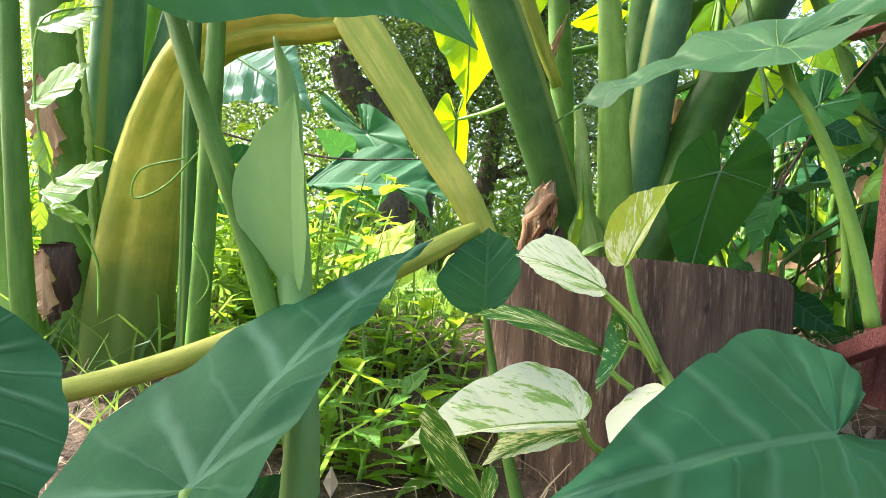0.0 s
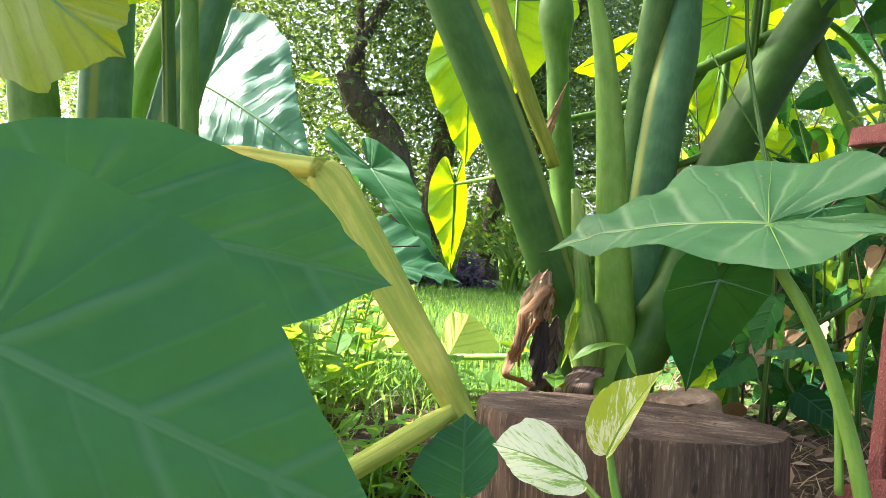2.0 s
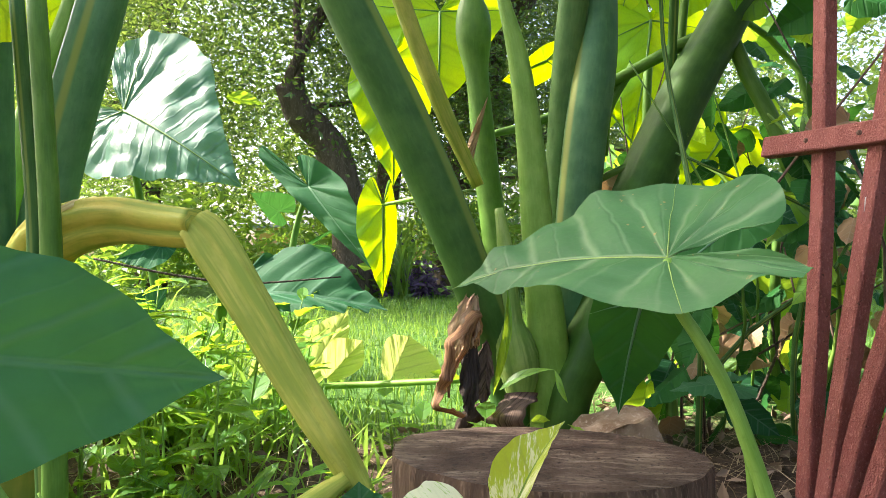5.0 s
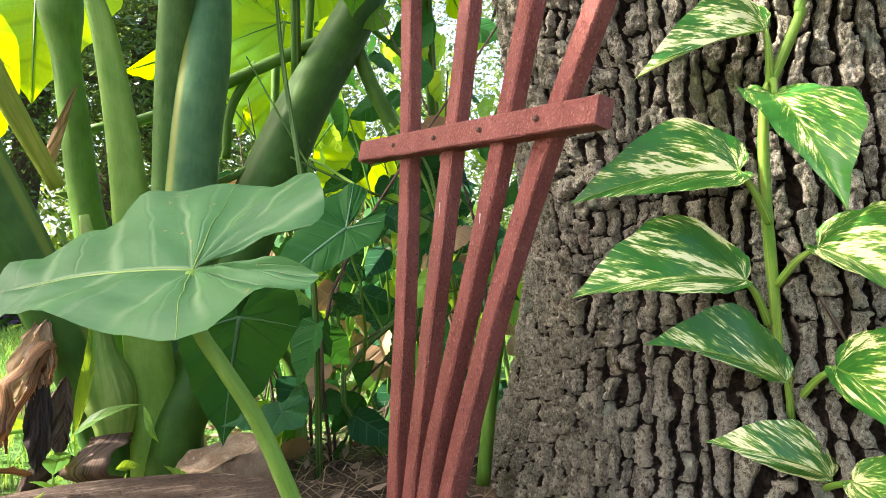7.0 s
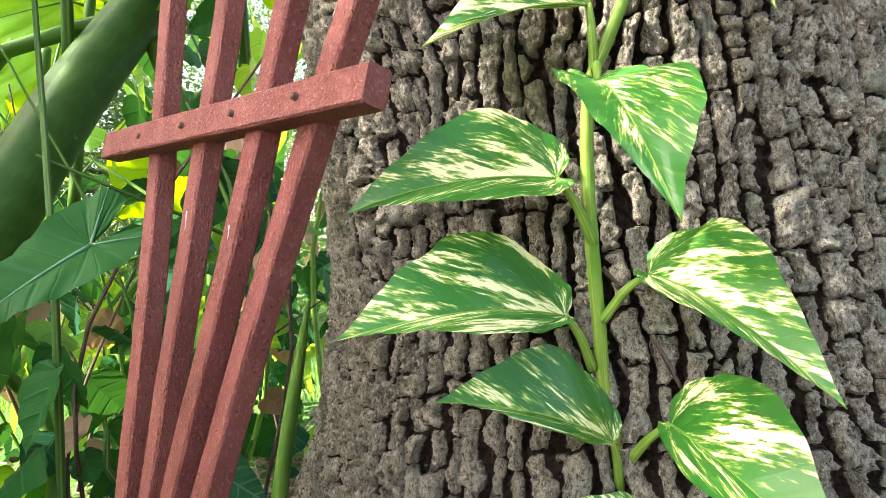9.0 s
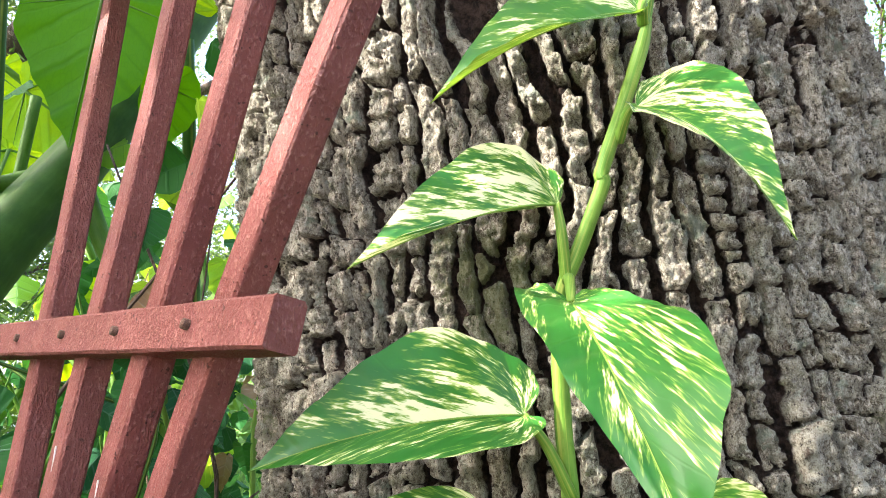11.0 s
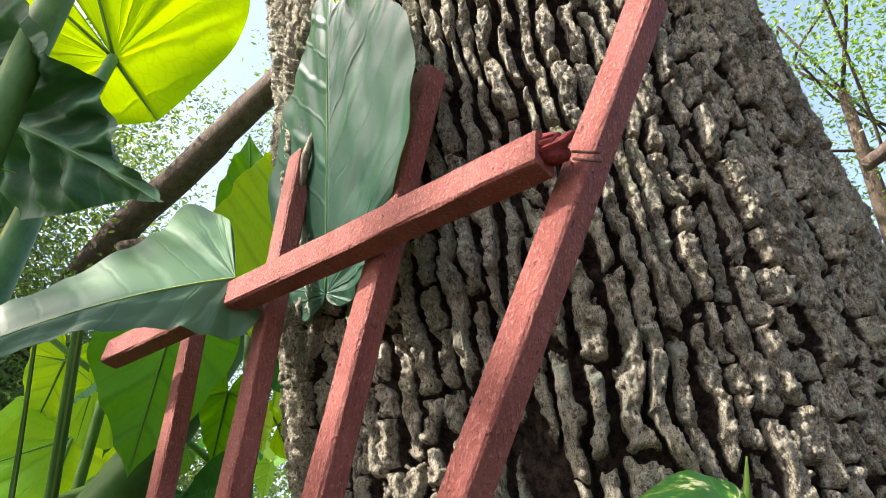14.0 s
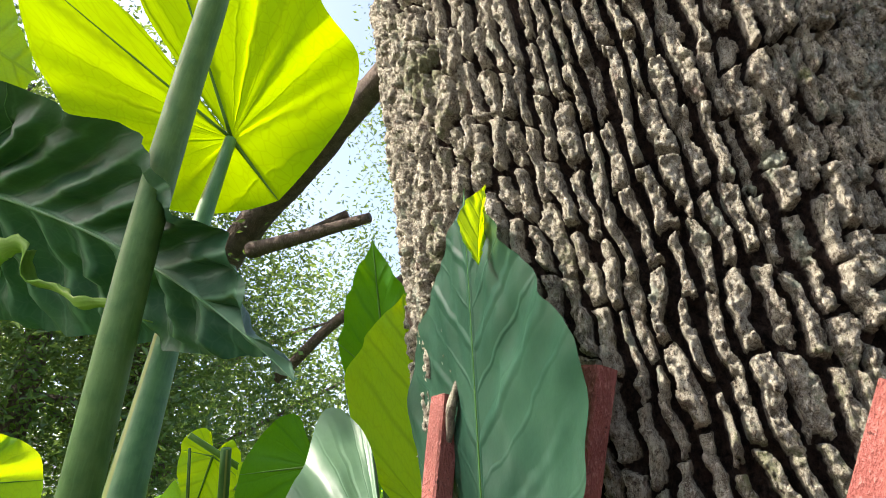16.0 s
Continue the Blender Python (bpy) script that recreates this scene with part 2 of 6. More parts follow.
M_POTHOS_LIME = leaf_mat("pothos_leaf_lime", (0.02, 0.15, 0.016), (0.04, 0.22, 0.022), (0.5, 0.8, 0.05), (0.30, 0.42, 0.10), rough=0.34, gloss=0.35, transl=0.26, streak=0.505, veins=9.0, veinamt=0.15, ribw=0.02)
M_POTHOS_YOUNG = leaf_mat("pothos_leaf_young", (0.30, 0.42, 0.03), (0.42, 0.50, 0.05), (0.80, 0.88, 0.05), (0.5, 0.55, 0.15), rough=0.34, transl=0.42, streak=0.53, veins=9.0, veinamt=0.25)
M_WEED = leaf_mat("weed_leaf", (0.06, 0.20, 0.03), (0.10, 0.28, 0.04), (0.58, 0.86, 0.04), (0.16, 0.32, 0.08), rough=0.42, gloss=0.4, transl=0.5, veins=5.0)
M_RIB = stalk_mat("leaf_rib", (0.09, 0.22, 0.10), (0.13, 0.28, 0.14))
M_STALK = stalk_mat("stalk_green", (0.065, 0.165, 0.018), (0.115, 0.24, 0.035))
M_STALK_DARK = stalk_mat("stalk_dark", (0.038, 0.115, 0.022), (0.068, 0.17, 0.035), edge=(0.22, 0.30, 0.06))
M_STALK_DEEP = stalk_mat("stalk_deep_green", (0.030, 0.095, 0.010), (0.052, 0.135, 0.016), rough=0.42)
M_STALK_BLUE = stalk_mat("stalk_bluegreen", (0.06, 0.17, 0.065), (0.10, 0.235, 0.09), edge=(0.26, 0.30, 0.06), rough=0.3)
M_STALK_TALL = stalk_mat("stalk_tall", (0.065, 0.16, 0.04), (0.11, 0.22, 0.06), rough=0.34)
M_STALK_LIGHT = stalk_mat("stalk_light", (0.15, 0.30, 0.04), (0.22, 0.38, 0.07))
M_STALK_PALE = stalk_mat("stalk_pale", (0.20, 0.34, 0.06), (0.34, 0.46, 0.13), rough=0.4, stain=(0.14, 0.27, 0.05))
M_STALK_YELLOW = stalk_mat("stalk_yellowing", (0.27, 0.33, 0.04), (0.45, 0.44, 0.08), stain=(0.23, 0.31, 0.04), rough=0.45, streaky=0.2)
M_STALK_TURNING = stalk_mat("stalk_turning_yellow", (0.34, 0.36, 0.04), (0.52, 0.45, 0.07), stain=(0.22, 0.31, 0.04), rough=0.45, low=((0.085, 0.14, 0.02), 1.8, 4.6))
M_POTHOS_STEM = stalk_mat("pothos_stem", (0.08, 0.22, 0.02), (0.19, 0.34, 0.05), stain=(0.34, 0.40, 0.08))
M_FURL = leaf_mat("furled_leaf_pale", (0.19, 0.37, 0.11), (0.27, 0.45, 0.17), (0.40, 0.62, 0.15), (0.25, 0.42, 0.16), rough=0.45, gloss=0.25, transl=0.35, veinamt=0.04)
M_DRY = leaf_mat("dry_leaf", (0.30, 0.17, 0.09), (0.48, 0.32, 0.18), (0.5, 0.3, 0.12), (0.55, 0.42, 0.28), rough=0.8, gloss=0.2, transl=0.15)
M_SHEATH = stalk_mat("dry_sheath_paper", (0.17, 0.075, 0.03), (0.40, 0.23, 0.11), streaky=0.6, stain=(0.07, 0.03, 0.018), rough=0.6, transl=0.2)
M_SHEATH_TAN = stalk_mat("dry_sheath_tan", (0.30, 0.19, 0.11), (0.50, 0.36, 0.24), streaky=0.6, stain=(0.16, 0.09, 0.05), rough=0.65, transl=0.2)
M_SHEATH_BROWN = stalk_mat("dry_sheath_brown", (0.085, 0.055, 0.04), (0.17, 0.115, 0.085), streaky=0.5, stain=(0.04, 0.025, 0.018), rough=0.7, transl=0.0)
M_SHEATH_BLACK = stalk_mat("dry_sheath_black", (0.022, 0.016, 0.013), (0.06, 0.045, 0.037), streaky=0.4, rough=0.7, transl=0.0)
M_RIM = stalk_mat("pale_yellow_rim", (0.62, 0.50, 0.16), (0.78, 0.68, 0.34), streaky=0.4, stain=(0.42, 0.24, 0.06), rough=0.5, transl=0.2)
M_DARKROT = rough_mat("rotted_sheath", ((0.02, 0.012, 0.008), (0.05, 0.03, 0.02), (0.12, 0.08, 0.05)), 30.0, (1, 1, 0.2))
M_ROCK = rough_mat("tan_stone", ((0.30, 0.19, 0.11), (0.52, 0.37, 0.24), (0.66, 0.52, 0.38)), 22.0, bump=0.8, dist=0.006)
M_REDWOOD = rough_mat("redwood_stain", ((0.21, 0.056, 0.044), (0.28, 0.084, 0.067), (0.46, 0.20, 0.165)), 45.0, (1, 1, 0.55), rough=0.6, bump=1.0, dist=0.005, fine=10.0, speck=((0.10, 0.028, 0.02), 230.0, 0.66), rnd=0.1)
M_REDBREAK = rough_mat("broken_wood", ((0.35, 0.06, 0.05), (0.20, 0.03, 0.03), (0.06, 0.01, 0.01)), 120.0, (1, 0.2, 1), bump=1.0)
M_NAIL = rough_mat("rusty_nail", ((0.06, 0.03, 0.02), (0.12, 0.06, 0.035), (0.2, 0.12, 0.08)), 300.0, rough=0.6)
M_STAPLE = rough_mat("staple_metal", ((0.5, 0.48, 0.45), (0.65, 0.63, 0.6), (0.3, 0.25, 0.2)), 300.0, rough=0.4)
M_LIMB = rough_mat("limb_bark", ((0.07, 0.05, 0.035), (0.13, 0.095, 0.07), (0.22, 0.18, 0.14)), 22.0, (1, 1, 0.3), bump=1.0, dist=0.02)
M_TWIG = rough_mat("lichen_twig", ((0.10, 0.08, 0.06), (0.26, 0.25, 0.18), (0.42, 0.43, 0.33)), 110.0, bump=1.0, dist=0.002)
M_STUMP_SIDE = rough_mat("stump_side", ((0.062, 0.036, 0.022), (0.145, 0.09, 0.056), (0.29, 0.205, 0.135)), 55.0, (1, 1, 0.12), bump=1.0, dist=0.005, fine=4.0, speck=((0.045, 0.028, 0.02), 24.0, 0.67))
M_GRASS = foliage_mat("lawn_grass", (0.05, 0.15, 0.025), (0.10, 0.23, 0.045), (0.36, 0.58, 0.08))
M_STRAW = foliage_mat("dry_straw", (0.22, 0.16, 0.09), (0.42, 0.34, 0.2), (0.4, 0.3, 0.15), 0.8, 0.15)
M_LITTER = foliage_mat("leaf_litter", (0.10, 0.06, 0.035), (0.34, 0.25, 0.18), (0.3, 0.2, 0.1), 0.8, 0.1)
M_OAKLEAF = foliage_mat("oak_leaves", (0.022, 0.062, 0.03), (0.07, 0.13, 0.05), (0.34, 0.50, 0.08), 0.26, 0.34)
M_BUSH = foliage_mat("shrub_leaves", (0.03, 0.10, 0.025), (0.09, 0.2, 0.04), (0.45, 0.7, 0.06), 0.4, 0.4)
M_PURPLE = foliage_mat("purple_leaves", (0.07, 0.04, 0.10), (0.16, 0.10, 0.20), (0.2, 0.1, 0.25), 0.5, 0.2)
M_HOUSE = rough_mat("tan_siding", ((0.42, 0.24, 0.09), (0.50, 0.30, 0.12), (0.55, 0.36, 0.17)), 3.0, (1, 1, 6))
M_ROOF = rough_mat("grey_shingles", ((0.13, 0.14, 0.15), (0.2, 0.21, 0.22), (0.28, 0.28, 0.28)), 4.0, (1, 1, 5))
M_WHITE = rough_mat("white_trim", ((0.7, 0.7, 0.68), (0.78, 0.78, 0.75), (0.6, 0.6, 0.57)), 5.0)
M_GLASS = rough_mat("dark_pane", ((0.03, 0.035, 0.04), (0.05, 0.055, 0.06), (0.08, 0.08, 0.09)), 2.0, rough=0.08, bump=0.0, spec=0.6)


def ground_mat():
    """Dark littered soil of the bed, green turf beyond it."""
    m, nt, out, nd, mix, math_, step, noise_, scaled = mat_new("bed_soil_and_turf")
    obj = nd("ShaderNodeTexCoord").outputs["Object"]
    y = nd("ShaderNodeSeparateXYZ", {0: obj}).outputs[1]
    n1, n2, n3 = noise_(obj, 9.0, 5.0), noise_(obj, 85.0, 4.0, 0.65), noise_(obj, 1.3, 3.0)
    soil = mix(step(n1, 0.32, 0.68), (0.045, 0.031, 0.021), (0.09, 0.063, 0.04))
    soil = mix(step(n2, 0.5, 0.78), soil, (0.20, 0.145, 0.09))
    turf = mix(step(n2, 0.3, 0.7), (0.04, 0.11, 0.02), (0.10, 0.22, 0.04))
    turf = mix(step(n3, 0.45, 0.75), turf, (0.15, 0.22, 0.06))
    k = step(math_("ADD", y, math_("MULTIPLY", n1, 0.5)), 1.45, 1.75)
    b = nd("ShaderNodeBump", {"Strength": 1.0, "Distance": 0.012, "Height": math_("ADD", math_("MULTIPLY", n1, 0.5), n2)})
    pr = nd("ShaderNodeBsdfPrincipled", {"Base Color": mix(k, soil, turf), "Roughness": 0.9, "Specular IOR Level": 0.2, "Normal": b.outputs[0]})
    nt.links.new(pr.outputs[0], out.inputs[0])
    return m


def wood_end_mat():
    m, nt, out, nd, mix, math_, step, noise_, scaled = mat_new("stump_end_grain")
    obj = nd("ShaderNodeTexCoord").outputs["Object"]
    # weathering runs across in one direction, broken by blotches and checks
    saw = noise_(scaled(obj, (7.0, 42.0, 1.0)), 1.7, 7.0, 0.72)
    blot = noise_(obj, 13.0, 6.0, 0.62)
    pit = noise_(obj, 150.0, 4.0, 0.7)
    base = mix(step(blot, 0.32, 0.66), (0.045, 0.026, 0.018), (0.13, 0.088, 0.062))
    base = mix(math_("MULTIPLY", step(math_("ADD", math_("MULTIPLY", saw, 0.7), math_("MULTIPLY", blot, 0.3)), 0.5, 0.64), 0.8), base, (0.33, 0.265, 0.205))
    base = mix(step(pit, 0.53, 0.68), base, (0.02, 0.012, 0.009))
    h = math_("ADD", saw, math_("MULTIPLY", pit, -0.6))
    b = nd("ShaderNodeBump", {"Strength": 1.0, "Distance": 0.007, "Height": h})
    pr = nd("ShaderNodeBsdfPrincipled", {"Base Color": base, "Roughness": 0.75, "Specular IOR Level": 0.25, "Normal": b.outputs[0]})
    nt.links.new(pr.outputs[0], out.inputs[0])
    return m


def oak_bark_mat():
    """Grey lichened plates over brown inner bark, blackened with the furrows' shade; the mesh attribute 'plate' tells
    which is which.
    """
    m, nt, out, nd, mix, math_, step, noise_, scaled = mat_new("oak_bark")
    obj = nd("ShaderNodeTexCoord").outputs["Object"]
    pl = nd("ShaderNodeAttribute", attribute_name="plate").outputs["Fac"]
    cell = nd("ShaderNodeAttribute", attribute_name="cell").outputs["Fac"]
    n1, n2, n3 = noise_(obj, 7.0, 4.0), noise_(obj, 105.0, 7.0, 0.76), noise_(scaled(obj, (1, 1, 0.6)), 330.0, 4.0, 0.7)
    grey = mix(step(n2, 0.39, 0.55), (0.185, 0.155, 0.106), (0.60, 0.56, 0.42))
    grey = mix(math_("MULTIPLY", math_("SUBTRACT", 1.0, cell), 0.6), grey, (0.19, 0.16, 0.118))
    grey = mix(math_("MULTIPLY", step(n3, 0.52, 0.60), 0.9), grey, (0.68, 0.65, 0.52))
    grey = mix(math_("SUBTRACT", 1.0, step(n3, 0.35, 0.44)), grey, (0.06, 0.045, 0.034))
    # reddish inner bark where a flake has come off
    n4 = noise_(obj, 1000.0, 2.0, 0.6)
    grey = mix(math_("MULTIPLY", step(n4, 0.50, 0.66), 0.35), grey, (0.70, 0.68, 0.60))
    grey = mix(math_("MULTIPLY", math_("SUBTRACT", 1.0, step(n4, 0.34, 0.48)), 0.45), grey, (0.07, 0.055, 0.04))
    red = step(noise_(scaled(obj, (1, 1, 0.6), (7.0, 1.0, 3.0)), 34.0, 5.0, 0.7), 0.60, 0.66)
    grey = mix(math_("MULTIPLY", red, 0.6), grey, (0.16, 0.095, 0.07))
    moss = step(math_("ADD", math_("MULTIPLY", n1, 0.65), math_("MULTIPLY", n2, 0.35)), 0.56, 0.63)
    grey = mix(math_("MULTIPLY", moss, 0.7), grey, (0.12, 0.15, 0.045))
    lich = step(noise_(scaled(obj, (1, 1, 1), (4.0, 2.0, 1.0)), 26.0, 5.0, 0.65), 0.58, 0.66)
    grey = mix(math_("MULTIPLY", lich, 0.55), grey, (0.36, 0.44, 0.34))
    # brown inner bark, its dark end carrying the furrows' shade as colour
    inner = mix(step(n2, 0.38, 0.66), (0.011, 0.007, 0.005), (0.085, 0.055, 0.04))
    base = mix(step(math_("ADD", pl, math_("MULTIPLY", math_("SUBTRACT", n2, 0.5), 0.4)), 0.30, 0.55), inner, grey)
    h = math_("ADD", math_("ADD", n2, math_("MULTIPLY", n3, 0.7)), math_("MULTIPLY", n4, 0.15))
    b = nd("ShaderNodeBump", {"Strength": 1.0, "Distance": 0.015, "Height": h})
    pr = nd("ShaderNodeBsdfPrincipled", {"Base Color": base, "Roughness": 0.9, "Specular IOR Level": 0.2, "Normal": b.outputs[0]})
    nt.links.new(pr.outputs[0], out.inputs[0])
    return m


M_SOIL = ground_mat()
M_STUMP_TOP = wood_end_mat()
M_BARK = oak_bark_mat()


# ---- mesh helpers ----
def link_mesh(name, verts, faces, mat, parent=None, label="", uvs=None, smooth=True, origin=(0, 0, 0)):
    """One mesh object; verts are world places, origin is where the object's own origin goes."""
    o = np.array(origin, float)
    v = np.asarray(verts, float) - o
    me = bpy.data.meshes.new(name)
    me.from_pydata(v.tolist(), [], faces.tolist() if isinstance(faces, np.ndarray) else faces)
    if uvs is not None:
        lay = me.uv_layers.new(name="UVMap")
        idx = np.empty(len(me.loops), dtype=np.int32)
        me.loops.foreach_get("vertex_index", idx)
        lay.data.foreach_set("uv", np.asarray(uvs, np.float32)[idx].ravel())
    me.materials.append(mat)
    if smooth:
        me.shade_smooth()
    me.update()
    ob = new(name, me)
    if parent is not None:
        base, par = Vector((0, 0, 0)), parent
        while par is not None:
            base, par = base + par.location, par.parent
        ob.parent = parent
        ob.location = Vector(o) - base
    else:
        ob.location = Vector(o)
    if label:
        ob["label"] = label
    return ob


def thing(name, at, label, category, group="", kind=""):
    e = new(name)
    e.location = at
    e.empty_display_size = 0.05
    return tagged(e, label, category, group, kind)


def catmull(pts, per=6):
    p = [np.array(q, float) for q in pts]
    p = [2 * p[0] - p[1]] + p + [2 * p[-1] - p[-2]]
    out = []
    for i in range(1, len(p) - 2):
        a, b, c, d = p[i - 1], p[i], p[i + 1], p[i + 2]
        for k in range(per):
            t = k / per
            out.append(0.5 * (2 * b + (c - a) * t + (2 * a - 5 * b + 4 * c - d) * t * t + (3 * b - a - 3 * c + d) * t ** 3))
    out.append(p[-2])
    return np.array(out)


def sweep(pts, radii, seg=12, per=6, flat=1.0, groove=0.0, wob=0.0, seed=0, turn=0.0, ridges=0.0):
    """Tube along a smooth line: verts, faces, uvs. flat: thickness of the section, groove: depth of a channel along one side."""
    rg = np.random.RandomState(seed)
    line = catmull(pts, per)
    rr = catmull([(r, 0, 0) for r in radii], per)[:, 0].clip(0.0004)
    n = len(line)
    tan = np.gradient(line, axis=0)
    tan /= np.linalg.norm(tan, axis=1)[:, None] + 1e-12
    ref = np.array((0.0, -1.0, 0.05)) if abs(tan[0][1]) < 0.9 else np.array((1.0, 0.0, 0.0))
    verts, uvs = [], []
    ang = np.linspace(0, 2 * np.pi, seg + 1)
    length = np.r_[0, np.cumsum(np.linalg.norm(np.diff(line, axis=0), axis=1))]
    for i in range(n):
        ref = ref - tan[i] * (ref @ tan[i])
        ref /= np.linalg.norm(ref) + 1e-12
        bi = np.cross(tan[i], ref)
        prof = 1.0 - groove * np.exp(-((np.abs(ang - np.pi - turn)) / 0.45) ** 2)
        prof = prof * (1 + ridges * np.sin(ang * 7) + 0.6 * ridges * np.sin(ang * 11 + 1))
        w = rr[i] * prof * (1 + wob * rg.uniform(-1, 1, seg + 1))
        w[-1] = w[0]
        ring = line[i] + (np.cos(ang + turn) * w)[:, None] * -ref * flat + (np.sin(ang + turn) * w)[:, None] * bi
        verts.append(ring)
        uvs.append(np.c_[ang / (2 * np.pi), np.full(seg + 1, length[i] * 10)])
    verts, uvs = np.concatenate(verts), np.concatenate(uvs)
    s = seg + 1
    faces = [(i * s + j, i * s + j + 1, (i + 1) * s + j + 1, (i + 1) * s + j) for i in range(n - 1) for j in range(seg)]
    for i, rev in ((0, True), (n - 1, False)):
        c = len(verts)
        verts = np.vstack([verts, line[i]])
        uvs = np.vstack([uvs, uvs[i * s]])
        faces += [(c, i * s + j + 1, i * s + j) if rev else (c, i * s + j, i * s + j + 1) for j in range(seg)]
    return verts, faces, uvs


def tube(name, pts, radii, mat, parent, label="", **kw):
    if not hasattr(radii, "__len__"):
        radii = [radii] * len(pts)
    v, f, uv = sweep(pts, radii, **kw)
    return link_mesh(name, v, f, mat, parent, label, uv, origin=pts[0])


def ribbon(name, pts, widths, mat, parent, label="", arc=2.2, turn=0.0, seed=0, per=8, seg=9):
    """Thin curled strip along a line, with a ragged edge and a shell's thickness."""
    rg = np.random.RandomState(seed)
    line = catmull(pts, per)
    ww = catmull([(w, 0, 0) for w in widths], per)[:, 0].clip(0.0006)
    n = len(line)
    tan = np.gradient(line, axis=0)
    tan /= np.linalg.norm(tan, axis=1)[:, None] + 1e-12
    ref = np.array((0.0, -1.0, 0.1))
    length = np.r_[0, np.cumsum(np.linalg.norm(np.diff(line, axis=0), axis=1))]
    verts, uvs = [], []
    for layer in (0.0, 0.0009):
        r2 = ref.copy()
        for i in range(n):
            r2 = r2 - tan[i] * (r2 @ tan[i])
            r2 /= np.linalg.norm(r2) + 1e-12
            bi = np.cross(tan[i], r2)
            ac = arc * (1 + 0.35 * math.sin(i * 0.55 + seed))
            tw = turn + 0.5 * math.sin(i * 0.23 + seed * 1.7)
            jag = 1 + 0.14 * math.sin(i * 1.9 + seed) + 0.1 * math.sin(i * 0.8)
            a = np.linspace(-ac / 2, ac / 2, seg + 1) * jag + tw
            rr = ww[i] / ac - layer + 0.0007 * np.sin(np.arange(seg + 1) * 2.4 + i * 0.2)
            verts.extend(line[i] + (np.cos(a) * rr)[:, None] * r2 + (np.sin(a) * rr)[:, None] * bi)
            uvs.extend(np.c_[np.arange(seg + 1) / seg, np.full(seg + 1, length[i] * 10)])
    s = seg + 1
    faces = []
    for q in (0, n * s):
        for i in range(n - 1):
            for j in range(seg):
                f = (q + i * s + j, q + i * s + j + 1, q + (i + 1) * s + j + 1, q + (i + 1) * s + j)
                faces.append(f if q == 0 else f[::-1])
    for i in range(n - 1):
        for j in (0, seg):
            f = (i * s + j, (i + 1) * s + j, n * s + (i + 1) * s + j, n * s + i * s + j)
            faces.append(f if j == 0 else f[::-1])
    return link_mesh(name, np.array(verts), faces, mat, parent, label, np.array(uvs), origin=pts[0])


OUTLINES = {
    "ear": ((0.0, 0.0), (-0.17, 0.13), (-0.33, 0.32), (-0.37, 0.5), (-0.29, 0.8), (-0.13, 0.97), (0.05, 1.0), (0.28, 0.86), (0.52, 0.6), (0.76, 0.29), (0.91, 0.09), (1.0, 0.0)),
    "heart": ((0.0, 0.0), (-0.07, 0.16), (-0.09, 0.42), (0.0, 0.76), (0.2, 1.0), (0.43, 0.93), (0.64, 0.66), (0.81, 0.35), (0.93, 0.11), (1.0, 0.0)),
    "lance": ((0.0, 0.0), (0.08, 0.4), (0.25, 0.92), (0.4, 1.0), (0.62, 0.78), (0.82, 0.36), (0.93, 0.12), (1.0, 0.0)),
    "cape": ((0.0, 0.0), (-0.05, 0.3), (-0.08, 0.6), (-0.05, 0.9), (0.02, 1.0), (0.12, 0.9), (0.28, 0.6), (0.5, 0.42), (0.75, 0.24), (0.92, 0.08), (1.0, 0.0)),
    "barb": ((0.0, 0.0), (-0.5, 0.02), (-1.3, 0.02), (-2.2, 0.06), (-3.0, 0.25), (-3.2, 0.6), (-2.8, 0.92), (-1.8, 1.03), (-0.9, 1.0), (0.0, 0.93), (0.5, 0.70), (0.84, 0.32), (1.0, 0.0)),
}
WIDEST = {"cape": 0.0, "barb": -0.9, "ear": 0.0, "heart": 0.22, "lance": 0.36}


